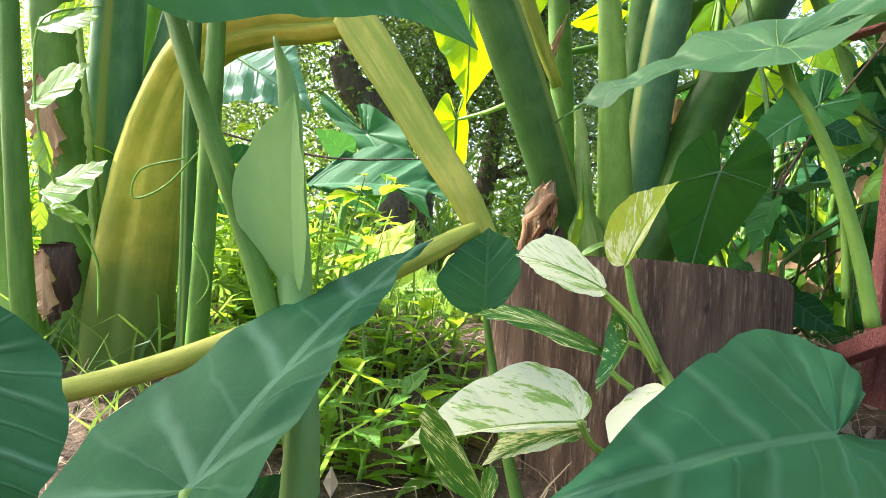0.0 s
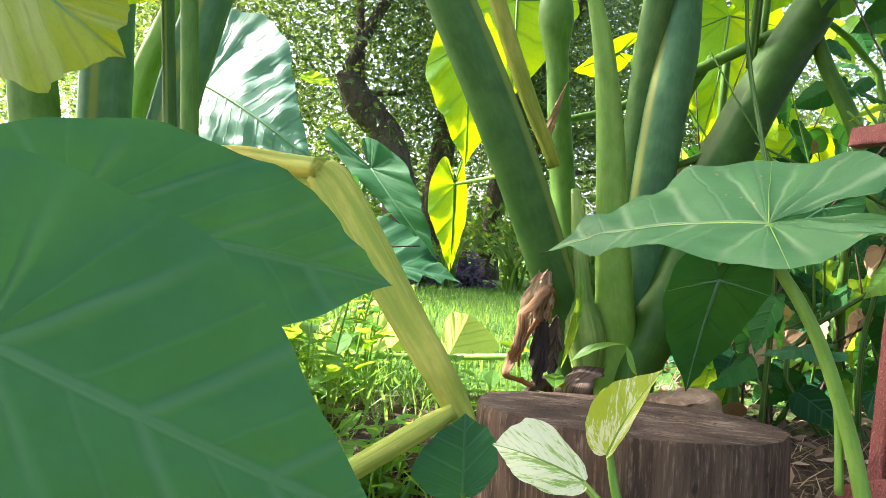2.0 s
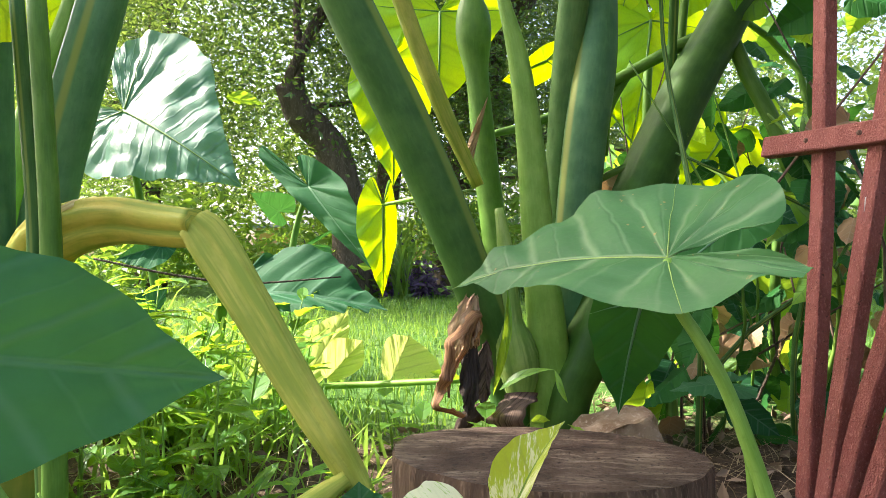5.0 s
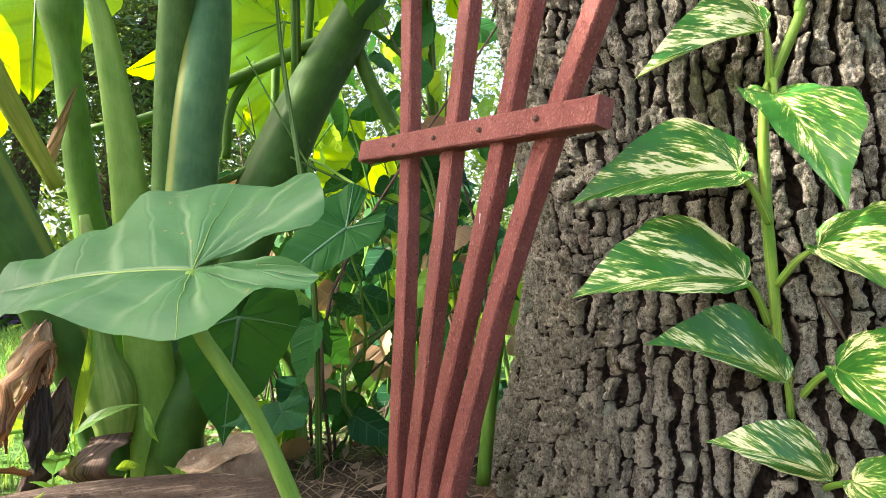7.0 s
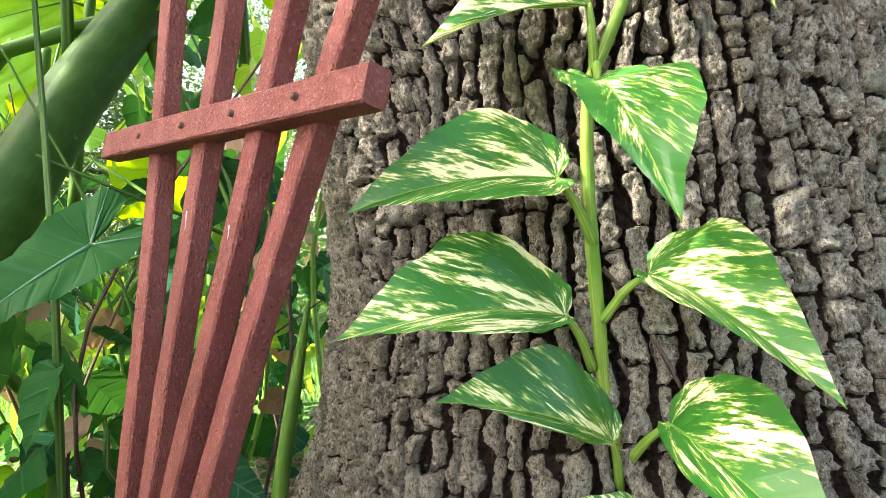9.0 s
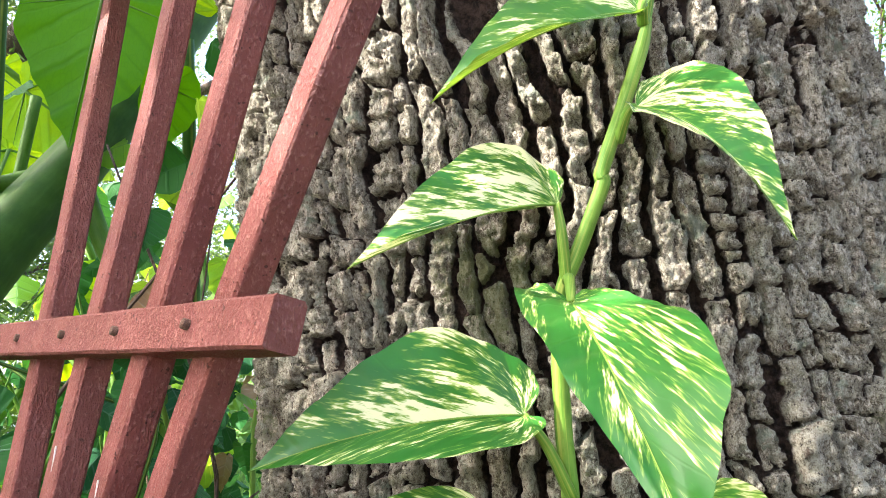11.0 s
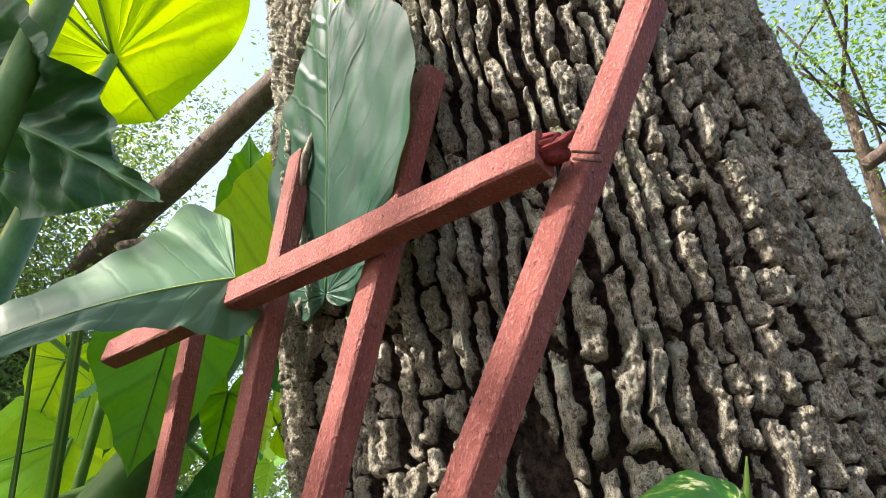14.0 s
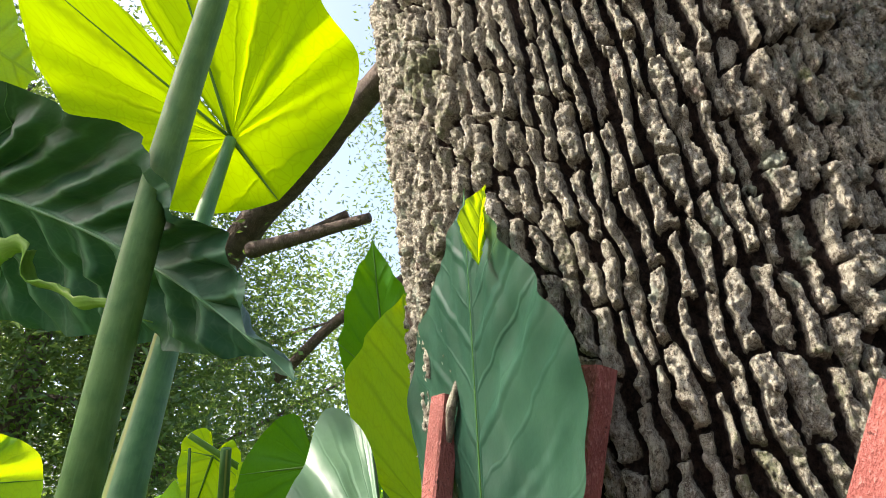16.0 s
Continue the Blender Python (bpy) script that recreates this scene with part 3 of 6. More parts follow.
def blade_mesh(B, T, L, R, kind="ear", sag=0.0, ripple=0.02, quilt=0.01, nv=7, curl=0.0, n=42, K=8, seed=0, freq=5.0, cup=0.0, crinkle=0.004):
    """Leaf blade from its stalk's joint B to its tip T, reaching L and R at its widest: ribbed, rippled, bent."""
    rg = np.random.RandomState(seed + 7)
    B, T, L, R = (np.array(q, float) for q in (B, T, L, R))
    oc = catmull([(a, b, 0) for a, b in OUTLINES[kind]], 12)[:, :2]
    d = np.r_[0, np.cumsum(np.linalg.norm(np.diff(oc, axis=0), axis=1))]
    q = np.linspace(0, d[-1], n + 1)
    u, v = np.interp(q, d, oc[:, 0]), np.interp(q, d, oc[:, 1]).clip(0)
    axis = T - B
    ln = np.linalg.norm(axis)
    mid = B + WIDEST[kind] * axis
    VL, VR = L - mid, R - mid
    N = np.cross(axis, VR - VL)
    N /= np.linalg.norm(N) + 1e-9
    if N[2] < 0:
        N = -N
    verts, uvs, faces = [], [], []
    s = np.arange(K + 1) / K
    for side, V in ((0, VL), (1, VR)):
        ph = rg.uniform(0, 6.28, 3)
        base = len(verts)
        for i in range(n + 1):
            w = i / n
            edge = 1 + 0.035 * math.sin(w * 17 + ph[0]) + 0.02 * math.sin(w * 41 + ph[1])
            root = max(0.0, u[i] - 0.24 * v[i])
            pu = root + (u[i] - root) * s
            pv = v[i] * s * edge
            puc = pu.clip(0, 1)
            z = sag * 4 * puc * (1 - puc) - curl * puc ** 3
            z = z + cup * pv ** 2
            z = z + ripple * s ** 2 * (math.sin(w * 6.28 * freq + ph[2]) + 0.5 * math.sin(w * 6.28 * freq * 2.3 + ph[1])) * min(1, 4 * v[i])
            z = z + quilt * (0.5 - 0.5 * math.cos(2 * math.pi * w * nv)) * np.sin(np.pi * s ** 0.8) * min(1, 2 * v[i] + 0.2)
            wx, wy = pu * 9 + ph[0], pv * 7 + side * 5 + ph[1]
            z = z + crinkle * (np.sin(wx * 1.7 + 1.3 * np.sin(wy * 1.1)) * np.cos(wy * 1.9 + np.sin(wx)) + 0.6 * np.sin(wx * 4.1 + 2 * np.sin(wy * 2.3)) * np.cos(wy * 4.7 + ph[2])) * np.minimum(1, 3 * s)
            P = B + pu[:, None] * axis + pv[:, None] * V + (z * ln)[:, None] * N
            verts.extend(P)
            uvs.extend(np.c_[np.full(K + 1, w + 2.0 * side), s * max(v[i], 0.02)])
        for i in range(n):
            for k in range(K):
                a, b = base + i * (K + 1) + k, base + (i + 1) * (K + 1) + k
                faces.append((a, a + 1, b + 1, b) if side == 0 else (a, b, b + 1, a + 1))
    return np.array(verts), faces, np.array(uvs)


def blade(name, B, T, L, R, mat, parent, label="", rib=0.0, ribmat=None, **kw):
    v, f, uv = blade_mesh(B, T, L, R, **kw)
    ob = link_mesh(name, v, f, mat, parent, label, uv, origin=B)
    if rib:
        K, n = kw.get("K", 8), kw.get("n", 42)
        line = v[[i * (K + 1) for i in range(n + 1)]]
        keep = [line[0]]
        for p in line[1:]:
            if np.linalg.norm(p - keep[-1]) > 0.02 * np.linalg.norm(line[-1] - line[0]):
                keep.append(p)
        pts = keep[:: max(1, len(keep) // 8)]
        if len(pts) > 2:
            if kw.get("kind", "ear") in ("ear", "barb"):
                half = (n + 1) * (K + 1)
                far = max(range(n // 2), key=lambda i: np.linalg.norm(v[i * (K + 1) + K] - v[0]))
                for s in (0, half):
                    lobe = v[s + far * (K + 1): s + far * (K + 1) + K + 1]
                    tube("side_rib", [tuple(p) for p in lobe], list(np.linspace(rib * 0.7, rib * 0.12, len(lobe))), ribmat or M_RIB, ob, seg=6, per=1)
            tube("midrib", pts, list(np.linspace(rib, rib * 0.15, len(pts))), ribmat or M_RIB, ob, "raised pale midrib", seg=6, per=3)
    return ob


def scatter_leaves(rg, centres, size, n_each, spread, droop=0.3, fold=0.25, long=1.9):
    """Many small two-faced leaves round the given places: verts and faces of one mesh."""
    c = np.repeat(np.asarray(centres, float), n_each, axis=0)
    m = len(c)
    c = c + rg.normal(0, 1, (m, 3)) * spread
    a = rg.normal(0, 1, (m, 3))
    a[:, 2] = a[:, 2] * 0.6 - droop
    a /= np.linalg.norm(a, axis=1)[:, None]
    b = np.cross(a, rg.normal(0, 1, (m, 3)))
    b /= np.linalg.norm(b, axis=1)[:, None] + 1e-9
    nrm = np.cross(a, b)
    s = size * rg.uniform(0.6, 1.35, (m, 1))
    p0 = c
    p1 = c + a * s * long * 0.5 + b * s * 0.42 + nrm * s * fold
    p2 = c + a * s * long
    p3 = c + a * s * long * 0.5 - b * s * 0.42 + nrm * s * fold
    v = np.stack([p0, p1, p2, p3], 1).reshape(-1, 3)
    k = np.arange(m) * 4
    f = np.concatenate([np.c_[k, k + 1, k + 2], np.c_[k, k + 2, k + 3]])
    return v, f


def grass_mesh(rg, places, h, w, lean=0.35, bend=0.5):
    """Bent tapering blades of grass at the given feet."""
    p = np.asarray(places, float)
    m = len(p)
    h = h * rg.uniform(0.5, 1.3, m)[:, None]
    w = w * rg.uniform(0.6, 1.3, m)[:, None]
    th = rg.uniform(0, 6.283, m)
    side = np.c_[np.cos(th), np.sin(th), np.zeros(m)]
    ph = rg.uniform(0, 6.283, m)
    out = np.c_[np.cos(ph), np.sin(ph), np.zeros(m)] * rg.uniform(0.1, 1, m)[:, None]
    up = np.array((0, 0, 1.0))
    q1 = p + h * (0.5 * up + out * lean * 0.5)
    q2 = p + h * (0.9 * up + out * (lean + bend * 0.4))
    q3 = p + h * (1.0 * up * rg.uniform(0.7, 1.1, m)[:, None] + out * (lean + bend))
    v = np.stack([p - side * w / 2, p + side * w / 2, q1 - side * w * 0.45, q1 + side * w * 0.45, q2 - side * w * 0.28, q2 + side * w * 0.28, q3], 1).reshape(-1, 3)
    k = np.arange(m) * 7
    f = np.concatenate([np.c_[k, k + 1, k + 3], np.c_[k, k + 3, k + 2], np.c_[k + 2, k + 3, k + 5], np.c_[k + 2, k + 5, k + 4], np.c_[k + 4, k + 5, k + 6]])
    return v, f


def ground_z(x, y):
    """Soil is low in front of the stump and rises to the lawn."""
    t = np.clip((np.asarray(y, float) - 0.5) / 0.65, 0, 1)
    return -0.03 + 0.13 * t * t * (3 - 2 * t) + 0.0 * np.asarray(x, float)


# ---- ground ----
def build_ground():
    gx = np.r_[np.linspace(-60, -3, 20), np.linspace(-2.9, 3, 120), np.linspace(3.2, 60, 20)]
    gy = np.r_[np.linspace(-60, -2, 16), np.linspace(-1.9, 4, 120), np.linspace(4.2, 80, 24)]
    X, Y = np.meshgrid(gx, gy)
    rg = np.random.RandomState(2)
    Z = ground_z(X, Y) + 0.006 * np.sin(X * 13 + 2 * np.sin(Y * 7)) * np.cos(Y * 11 + X * 3) + rg.uniform(-0.004, 0.004, X.shape)
    nx = len(gx)
    f = [(j * nx + i, j * nx + i + 1, (j + 1) * nx + i + 1, (j + 1) * nx + i) for j in range(len(gy) - 1) for i in range(nx - 1)]
    ob = link_mesh("ground", np.c_[X.ravel(), Y.ravel(), Z.ravel()], f, M_SOIL)
    tagged(ob, "dark soil with leaf litter under the garden plants", "ground", kind="structure")


build_ground()


# ---- oak trunk ----
def trunk_axis(z):
    return 1.052 - 0.229 * (z - 0.8), 0.769 - 0.024 * (z - 0.8)


def trunk_radius(z, a):
    r = 0.356 - 0.087 * (z - 0.8)
    flare = np.clip((0.55 - z) / 0.55, 0, 1.2)
    return r + flare ** 2 * (0.12 + 0.07 * np.cos(a * 5 + 0.6)) - 0.024


def lattice(x, y, seed):
    """Smooth value noise, -1..1, over two coordinates."""
    tab = np.random.RandomState(seed).uniform(-1, 1, (128, 128))
    i, j = np.floor(x).astype(int), np.floor(y).astype(int)
    u, v = x - i, y - j
    u, v = u * u * (3 - 2 * u), v * v * (3 - 2 * v)
    g = lambda a, b: tab[a % 128, b % 128]
    return (g(i, j) * (1 - u) + g(i + 1, j) * u) * (1 - v) + (g(i, j + 1) * (1 - u) + g(i + 1, j + 1) * u) * v


def fractal(s, z, size, seed, octaves=4, gain=0.55):
    out, a = 0.0, 1.0
    for k in range(octaves):
        out = out + a * lattice(s / size, z / size, seed + k)
        size, a = size * 0.5, a * gain
    return out


def cracked(s, z, cw, ch, seed, jit=0.8):
    """Distance to the nearest crack between upright plates (in plate widths), and a tone for each plate."""
    tab = np.random.RandomState(seed).uniform(0, 1, (64, 64, 3))
    gi, gj = np.floor(s / cw).astype(int), np.floor(z / ch).astype(int)
    d1, d2 = np.full(s.shape, 9.0), np.full(s.shape, 9.0)
    tone = np.zeros(s.shape)
    for di in (-1, 0, 1):
        for dj in (-2, -1, 0, 1, 2):
            ci, cj = gi + di, gj + dj
            t = tab[ci % 64, cj % 64]
            ds = s / cw - (ci + 0.5 + (t[..., 0] - 0.5) * jit)
            dz = z / ch - (cj + 0.5 * (ci % 2) + 0.5 + (t[..., 1] - 0.5) * jit)
            d = np.hypot(ds, dz)
            near = d < d1
            d2 = np.where(near, d1, np.minimum(d2, d))
            tone = np.where(near, t[..., 2], tone)
            d1 = np.where(near, d, d1)
    return d2 - d1, tone


def build_oak():
    oak = thing("oak_tree", (1.2, 0.79, 0.0), "large old oak with deeply cracked grey lichened bark", "tree")
    # fine skin on the side towards the garden path, coarse behind
    amid = math.radians(-140)
    a_f = amid + np.linspace(-1.45, 1.45, 720)
    a_b = amid + np.linspace(1.45, 2 * math.pi - 1.45, 60)[1:-1]
    ang = np.r_[a_f, a_b]
    zz = np.r_[np.linspace(-0.06, 1.75, 1020), np.linspace(1.8, 4.6, 70)]
    A, Z = np.meshgrid(ang, zz)
    S = A * 0.36
    high = np.clip((Z - 0.62) / 0.4, 0, 1)
    rgh = fractal(S, Z, 0.012, 51, 4, 0.75)
    fine = fractal(S, Z, 0.005, 52, 2, 0.7)
    big = fractal(S, Z, 0.16, 61, 2)
    ws = S + 3.0 + 0.0095 * fractal(S, Z * 0.55, 0.055, 31, 3, 0.55) + 0.0030 * lattice(S / 0.030, Z / 0.027, 35) + 0.0026 * fractal(S, Z * 0.8, 0.013, 33, 3, 0.65) + 0.012 * np.sin(Z * 3.3 + 0.7)
    wz = Z + 2.0 + 0.007 * fractal(S, Z, 0.045, 41, 3, 0.6) + 0.0018 * rgh
    # upright furrows, and cross cracks that break each ridge into blocks
    tab = np.random.RandomState(5).uniform(0, 1, (97, 97, 6))
    cw = 0.0205
    ci = np.floor(ws / cw).astype(int)
    fs = ws / cw - ci
    side = ci + (fs > 0.5)
    rowh = 0.026 + 0.026 * tab[ci % 97, 3, 4] + 0.012 * high
    rz = wz / rowh + 10 * tab[ci % 97, 7, 5] + 0.5 * (tab[ci % 97, 11, 2] - 0.5) * fs
    rj = np.floor(rz).astype(int)
    fz = rz - rj
    kept = tab[ci % 97, (rj + (fz > 0.5)) % 97, 3] > 0.12
    block = np.clip((np.minimum(fz, 1 - fz) * rowh - 0.0011 - 0.0010 * high - 0.0010 * lattice(ci * 5.1, rj * 3.7 + (fz > 0.5), 79) + 0.0009 * rgh) / 0.0018, 0, 1)
    block = np.where(kept, block, 0.75 + 0.25 * block)
    own = tab[ci % 97, rj % 97]
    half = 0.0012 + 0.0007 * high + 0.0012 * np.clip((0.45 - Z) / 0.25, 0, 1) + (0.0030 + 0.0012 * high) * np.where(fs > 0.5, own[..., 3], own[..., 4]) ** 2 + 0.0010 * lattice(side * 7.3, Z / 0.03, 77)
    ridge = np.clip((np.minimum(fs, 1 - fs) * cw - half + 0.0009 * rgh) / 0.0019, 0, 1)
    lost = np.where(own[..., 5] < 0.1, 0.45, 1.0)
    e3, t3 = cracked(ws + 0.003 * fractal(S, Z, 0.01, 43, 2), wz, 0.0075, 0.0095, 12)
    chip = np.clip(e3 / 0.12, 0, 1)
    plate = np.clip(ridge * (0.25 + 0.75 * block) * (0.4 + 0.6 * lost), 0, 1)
    depth = 0.0095 + 0.004 * high + 0.004 * np.clip((0.45 - Z) / 0.25, 0, 1)
    lean = 0.006 * (own[..., 0] - 0.5) * (fs - 0.5) + 0.007 * (own[..., 1] - 0.5) * (fz - 0.5)
    rel = 0.002 + ridge * (depth * (0.55 + 0.45 * block) * lost + block * (0.0075 * own[..., 2] + 1.3 * lean))
    rel = rel + ridge * (0.0042 * (t3 - 0.5) - 0.0014 * (1 - chip)) + 0.0015 * rgh + 0.0007 * fine + 0.003 * big
    t1 = np.clip(0.55 * own[..., 2] + 0.55 * t3 - 0.05, 0, 1)
    # the bare hollow where bark has come off
    hx, hy, hz = (0.757, 0.566, 0.819)
    cx, cy = trunk_axis(Z)
    ha = math.atan2(hy - trunk_axis(hz)[1], hx - trunk_axis(hz)[0])
    dist = np.hypot((A - ha) * 0.36 / 0.026, (Z - hz) / 0.05)
    bare = np.clip(1.25 - dist, 0, 1)
    rel = rel * (1 - bare) - 0.006 * bare + bare * 0.003 * fractal(S, Z * 0.15, 0.006, 71, 2)
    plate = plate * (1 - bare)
    R = trunk_radius(Z, A) + rel
    V = np.stack([cx + np.cos(A) * R, cy + np.sin(A) * R, Z], -1).reshape(-1, 3)
    n, m = len(ang), len(zz)
    k = np.arange(n * m).reshape(m, n)
    kk = np.concatenate([k, k[:, :1]], 1)
    F = np.stack([kk[:-1, :-1], kk[:-1, 1:], kk[1:, 1:], kk[1:, :-1]], -1).reshape(-1, 4)
    me = bpy.data.meshes.new("trunk")
    me.vertices.add(len(V))
    org = np.array((1.2, 0.79, 0.0))
    me.vertices.foreach_set("co", (V - org).ravel())
    me.loops.add(F.size)
    me.loops.foreach_set("vertex_index", F.ravel().astype(np.int32))
    me.polygons.add(len(F))
    me.polygons.foreach_set("loop_start", np.arange(0, F.size, 4, dtype=np.int32))
    me.update(calc_edges=True)
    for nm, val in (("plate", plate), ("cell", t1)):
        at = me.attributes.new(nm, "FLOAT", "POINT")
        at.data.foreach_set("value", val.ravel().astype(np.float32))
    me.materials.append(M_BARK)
    me.shade_smooth()
    ob = new("trunk", me)
    ob.parent = oak
    # unseen crown high above: limbs and leaves that cut the skylight
    rg = np.random.RandomState(21)
    top = np.array((*trunk_axis(4.5), 4.5))
    cl = []
    for tip, many in (((2.8, 0.2, 5.6), 30), ((1.9, 2.8, 6.2), 30), ((0.6, -1.8, 5.6), 40), ((2.6, -2.0, 5.8), 26)):
        p = np.array(tip)
        midp = top * 0.5 + p * 0.5 + rg.normal(0, 0.15, 3)
        tube("limb", [tuple(top - (0, 0, 0.4)), tuple(midp), tuple(p)], [0.14, 0.07, 0.025], M_LIMB, oak, seg=10, wob=0.05)
        cl += [p * (1 - q) + midp * q + rg.normal(0, 0.8, 3) * (1, 1, 0.5) for q in rg.uniform(-0.12, 0.12, many)]
    # an unseen long low limb, added so that its leaves shade the bed
    tube("limb", [tuple(top - (0, 0, 0.4)), (-0.9, 0.0, 5.3), (-2.6, 0.6, 5.2), (-3.6, 1.6, 4.4)], [0.14, 0.09, 0.06, 0.025], M_LIMB, oak, seg=10, wob=0.05)
    cl += [np.array((rg.uniform(-4.05, -3.0), rg.uniform(1.05, 2.15), rg.uniform(4.2, 4.45))) for q in range(72)]
    cl += [np.array((rg.uniform(-4.6, -4.0), rg.uniform(0.9, 1.85), rg.uniform(4.25, 4.4))) for q in range(34)]
    cl += [np.array((rg.uniform(-3.6, -2.95), rg.uniform(2.1, 2.5), rg.uniform(4.25, 4.4))) for q in range(14)]
    cl += [np.array((rg.uniform(-2.75, -2.3), rg.uniform(2.1, 2.75), rg.uniform(4.25, 4.4))) for q in range(12)]
    v, f = scatter_leaves(rg, cl, 0.07, 60, 0.11)
    link_mesh("crown", v, f, M_OAKLEAF, oak, "small dark oak leaves, unseen, added to shade the bed", smooth=False, origin=tuple(top))
    return oak


build_oak()


# ---- stump ----
def build_stump():
    c = np.array((0.212, 0.806, 0.0))

    def slope(x, y, z):
        """The sawn top falls away from the path."""
        return z + max(0.0, z) / 0.2195 * (-0.007 - 0.093 * (y - c[1]) - 0.03 * (x - c[0]))

    st = thing("tree_stump", tuple(c + (0, 0, -0.02)), "low sawn log stump with dark weathered end grain", "stump")
    rg = np.random.RandomState(4)
    n = 160
    a = np.linspace(0, 2 * np.pi, n, endpoint=False)
    flute = 1 + 0.018 * np.sin(a * 3 + 0.5) + 0.010 * np.sin(a * 7 + 2) + 0.006 * np.sin(a * 17)
    zs = [-0.04, 0.0, 0.03, 0.06, 0.09, 0.12, 0.15, 0.18, 0.20, 0.213, 0.219]
    verts, faces = [], []
    for i, z in enumerate(zs):
        grow = 1.0 + 0.05 * max(0, (0.1 - z) / 0.14)
        inset = 1.0 if z < 0.21 else (0.997 if z < 0.215 else 0.986)
        gr = flute * grow * inset * (1 + 0.003 * np.sin(a * 23 + 1.3 * np.sin(a * 5)) + rg.uniform(-0.002, 0.002, n))
        verts += [(x, y, slope(x, y, z)) for x, y in ((c[0] + 0.186 * g * math.cos(t), c[1] + 0.186 * g * math.sin(t)) for g, t in zip(gr, a))]
    for i in range(len(zs) - 1):
        for j in range(n):
            k = (j + 1) % n
            faces.append((i * n + j, i * n + k, (i + 1) * n + k, (i + 1) * n + j))
    link_mesh("side", verts, faces, M_STUMP_SIDE, st, "dark reddish brown bare wood", origin=tuple(c))
    tv, tf = [], []
    rings = 14
    for r in range(rings + 1):
        q = r / rings
        for j, t in enumerate(a):
            z = 0.2195 + 0.0025 * (1 - q) + 0.0018 * math.sin(q * 20 + t * 2) * (1 - q) + rg.uniform(-0.0006, 0.0006) * (q < 0.98)
            g = flute[j] * 0.986
            x, y = c[0] + 0.186 * g * q * math.cos(t), c[1] + 0.186 * g * q * math.sin(t)
            tv.append((x, y, slope(x, y, z if q < 1 else 0.219)))
    for r in range(rings):
        for j in range(n):
            k = (j + 1) % n
            tf.append((r * n + j, (r + 1) * n + j, (r + 1) * n + k, r * n + k))
    link_mesh("cut_top", tv, tf, M_STUMP_TOP, st, "sawn grey-brown end grain", origin=tuple(c + (0, 0, 0.2)))


build_stump()


# ---- trellis ----
def bar(name, a, b, wide, deep, face, mat, parent, label="", rg=None, cut=0):
    """Square-sawn bar from a to b; face: the way its broad side looks. Edges eased, slightly uneven."""
    a, b, face = np.array(a, float), np.array(b, float), np.array(face, float)
    ax = (b - a) / np.linalg.norm(b - a)
    face = face - ax * (face @ ax)
    face /= np.linalg.norm(face)
    sd = np.cross(ax, face)
    e = 0.0018
    prof = []
    for sx, sy in ((1, 1), (-1, 1), (-1, -1), (1, -1)):
        x, y = sx * wide / 2, sy * deep / 2
        p, q = (x - sx * e, y), (x, y - sy * e)
        prof += [q, p] if sx * sy > 0 else [p, q]
    n, m = 15, len(prof)
    verts, faces = [], []
    for i in range(n):
        t = i / (n - 1)
        w = a + (b - a) * t
        for x, y in prof:
            j = rg.uniform(-0.0005, 0.0005, 2) if rg is not None else (0, 0)
            verts.append(w + sd * (x + j[0]) + face * (y + j[1]))
    for i in range(n - 1):
        for j in range(m):
            k = (j + 1) % m
            faces.append((i * m + j, i * m + k, (i + 1) * m + k, (i + 1) * m + j))
    faces.append(tuple(range(m))[::-1])
    faces.append(tuple((n - 1) * m + j for j in range(m)))
    ob = link_mesh(name, verts, faces, mat, parent, label, smooth=False, origin=tuple(a))
    return ob


def bent_bar(name, pts, wide, deep, face, mat, parent, label="", rg=None):
    """The same along a slightly bowed line."""
    line = catmull(pts, 7)
    face0 = np.array(face, float)
    e = 0.0018
    prof = []
    for sx, sy in ((1, 1), (-1, 1), (-1, -1), (1, -1)):
        x, y = sx * wide / 2, sy * deep / 2
        p, q = (x - sx * e, y), (x, y - sy * e)
        prof += [q, p] if sx * sy > 0 else [p, q]
    m, n = len(prof), len(line)
    tan = np.gradient(line, axis=0)
    verts, faces = [], []
    for i in range(n):
        ax = tan[i] / np.linalg.norm(tan[i])
        fc = face0 - ax * (face0 @ ax)
        fc /= np.linalg.norm(fc)
        sd = np.cross(ax, fc)
        for x, y in prof:
            j = rg.uniform(-0.0004, 0.0004, 2)
            verts.append(line[i] + sd * (x + j[0]) + fc * (y + j[1]))
    for i in range(n - 1):
        for j in range(m):
            k = (j + 1) % m
            faces.append((i * m + j, i * m + k, (i + 1) * m + k, (i + 1) * m + j))
    faces.append(tuple(range(m))[::-1])
    faces.append(tuple((n - 1) * m + j for j in range(m)))
    return link_mesh(name, verts, faces, mat, parent, label, smooth=False, origin=tuple(pts[0]))


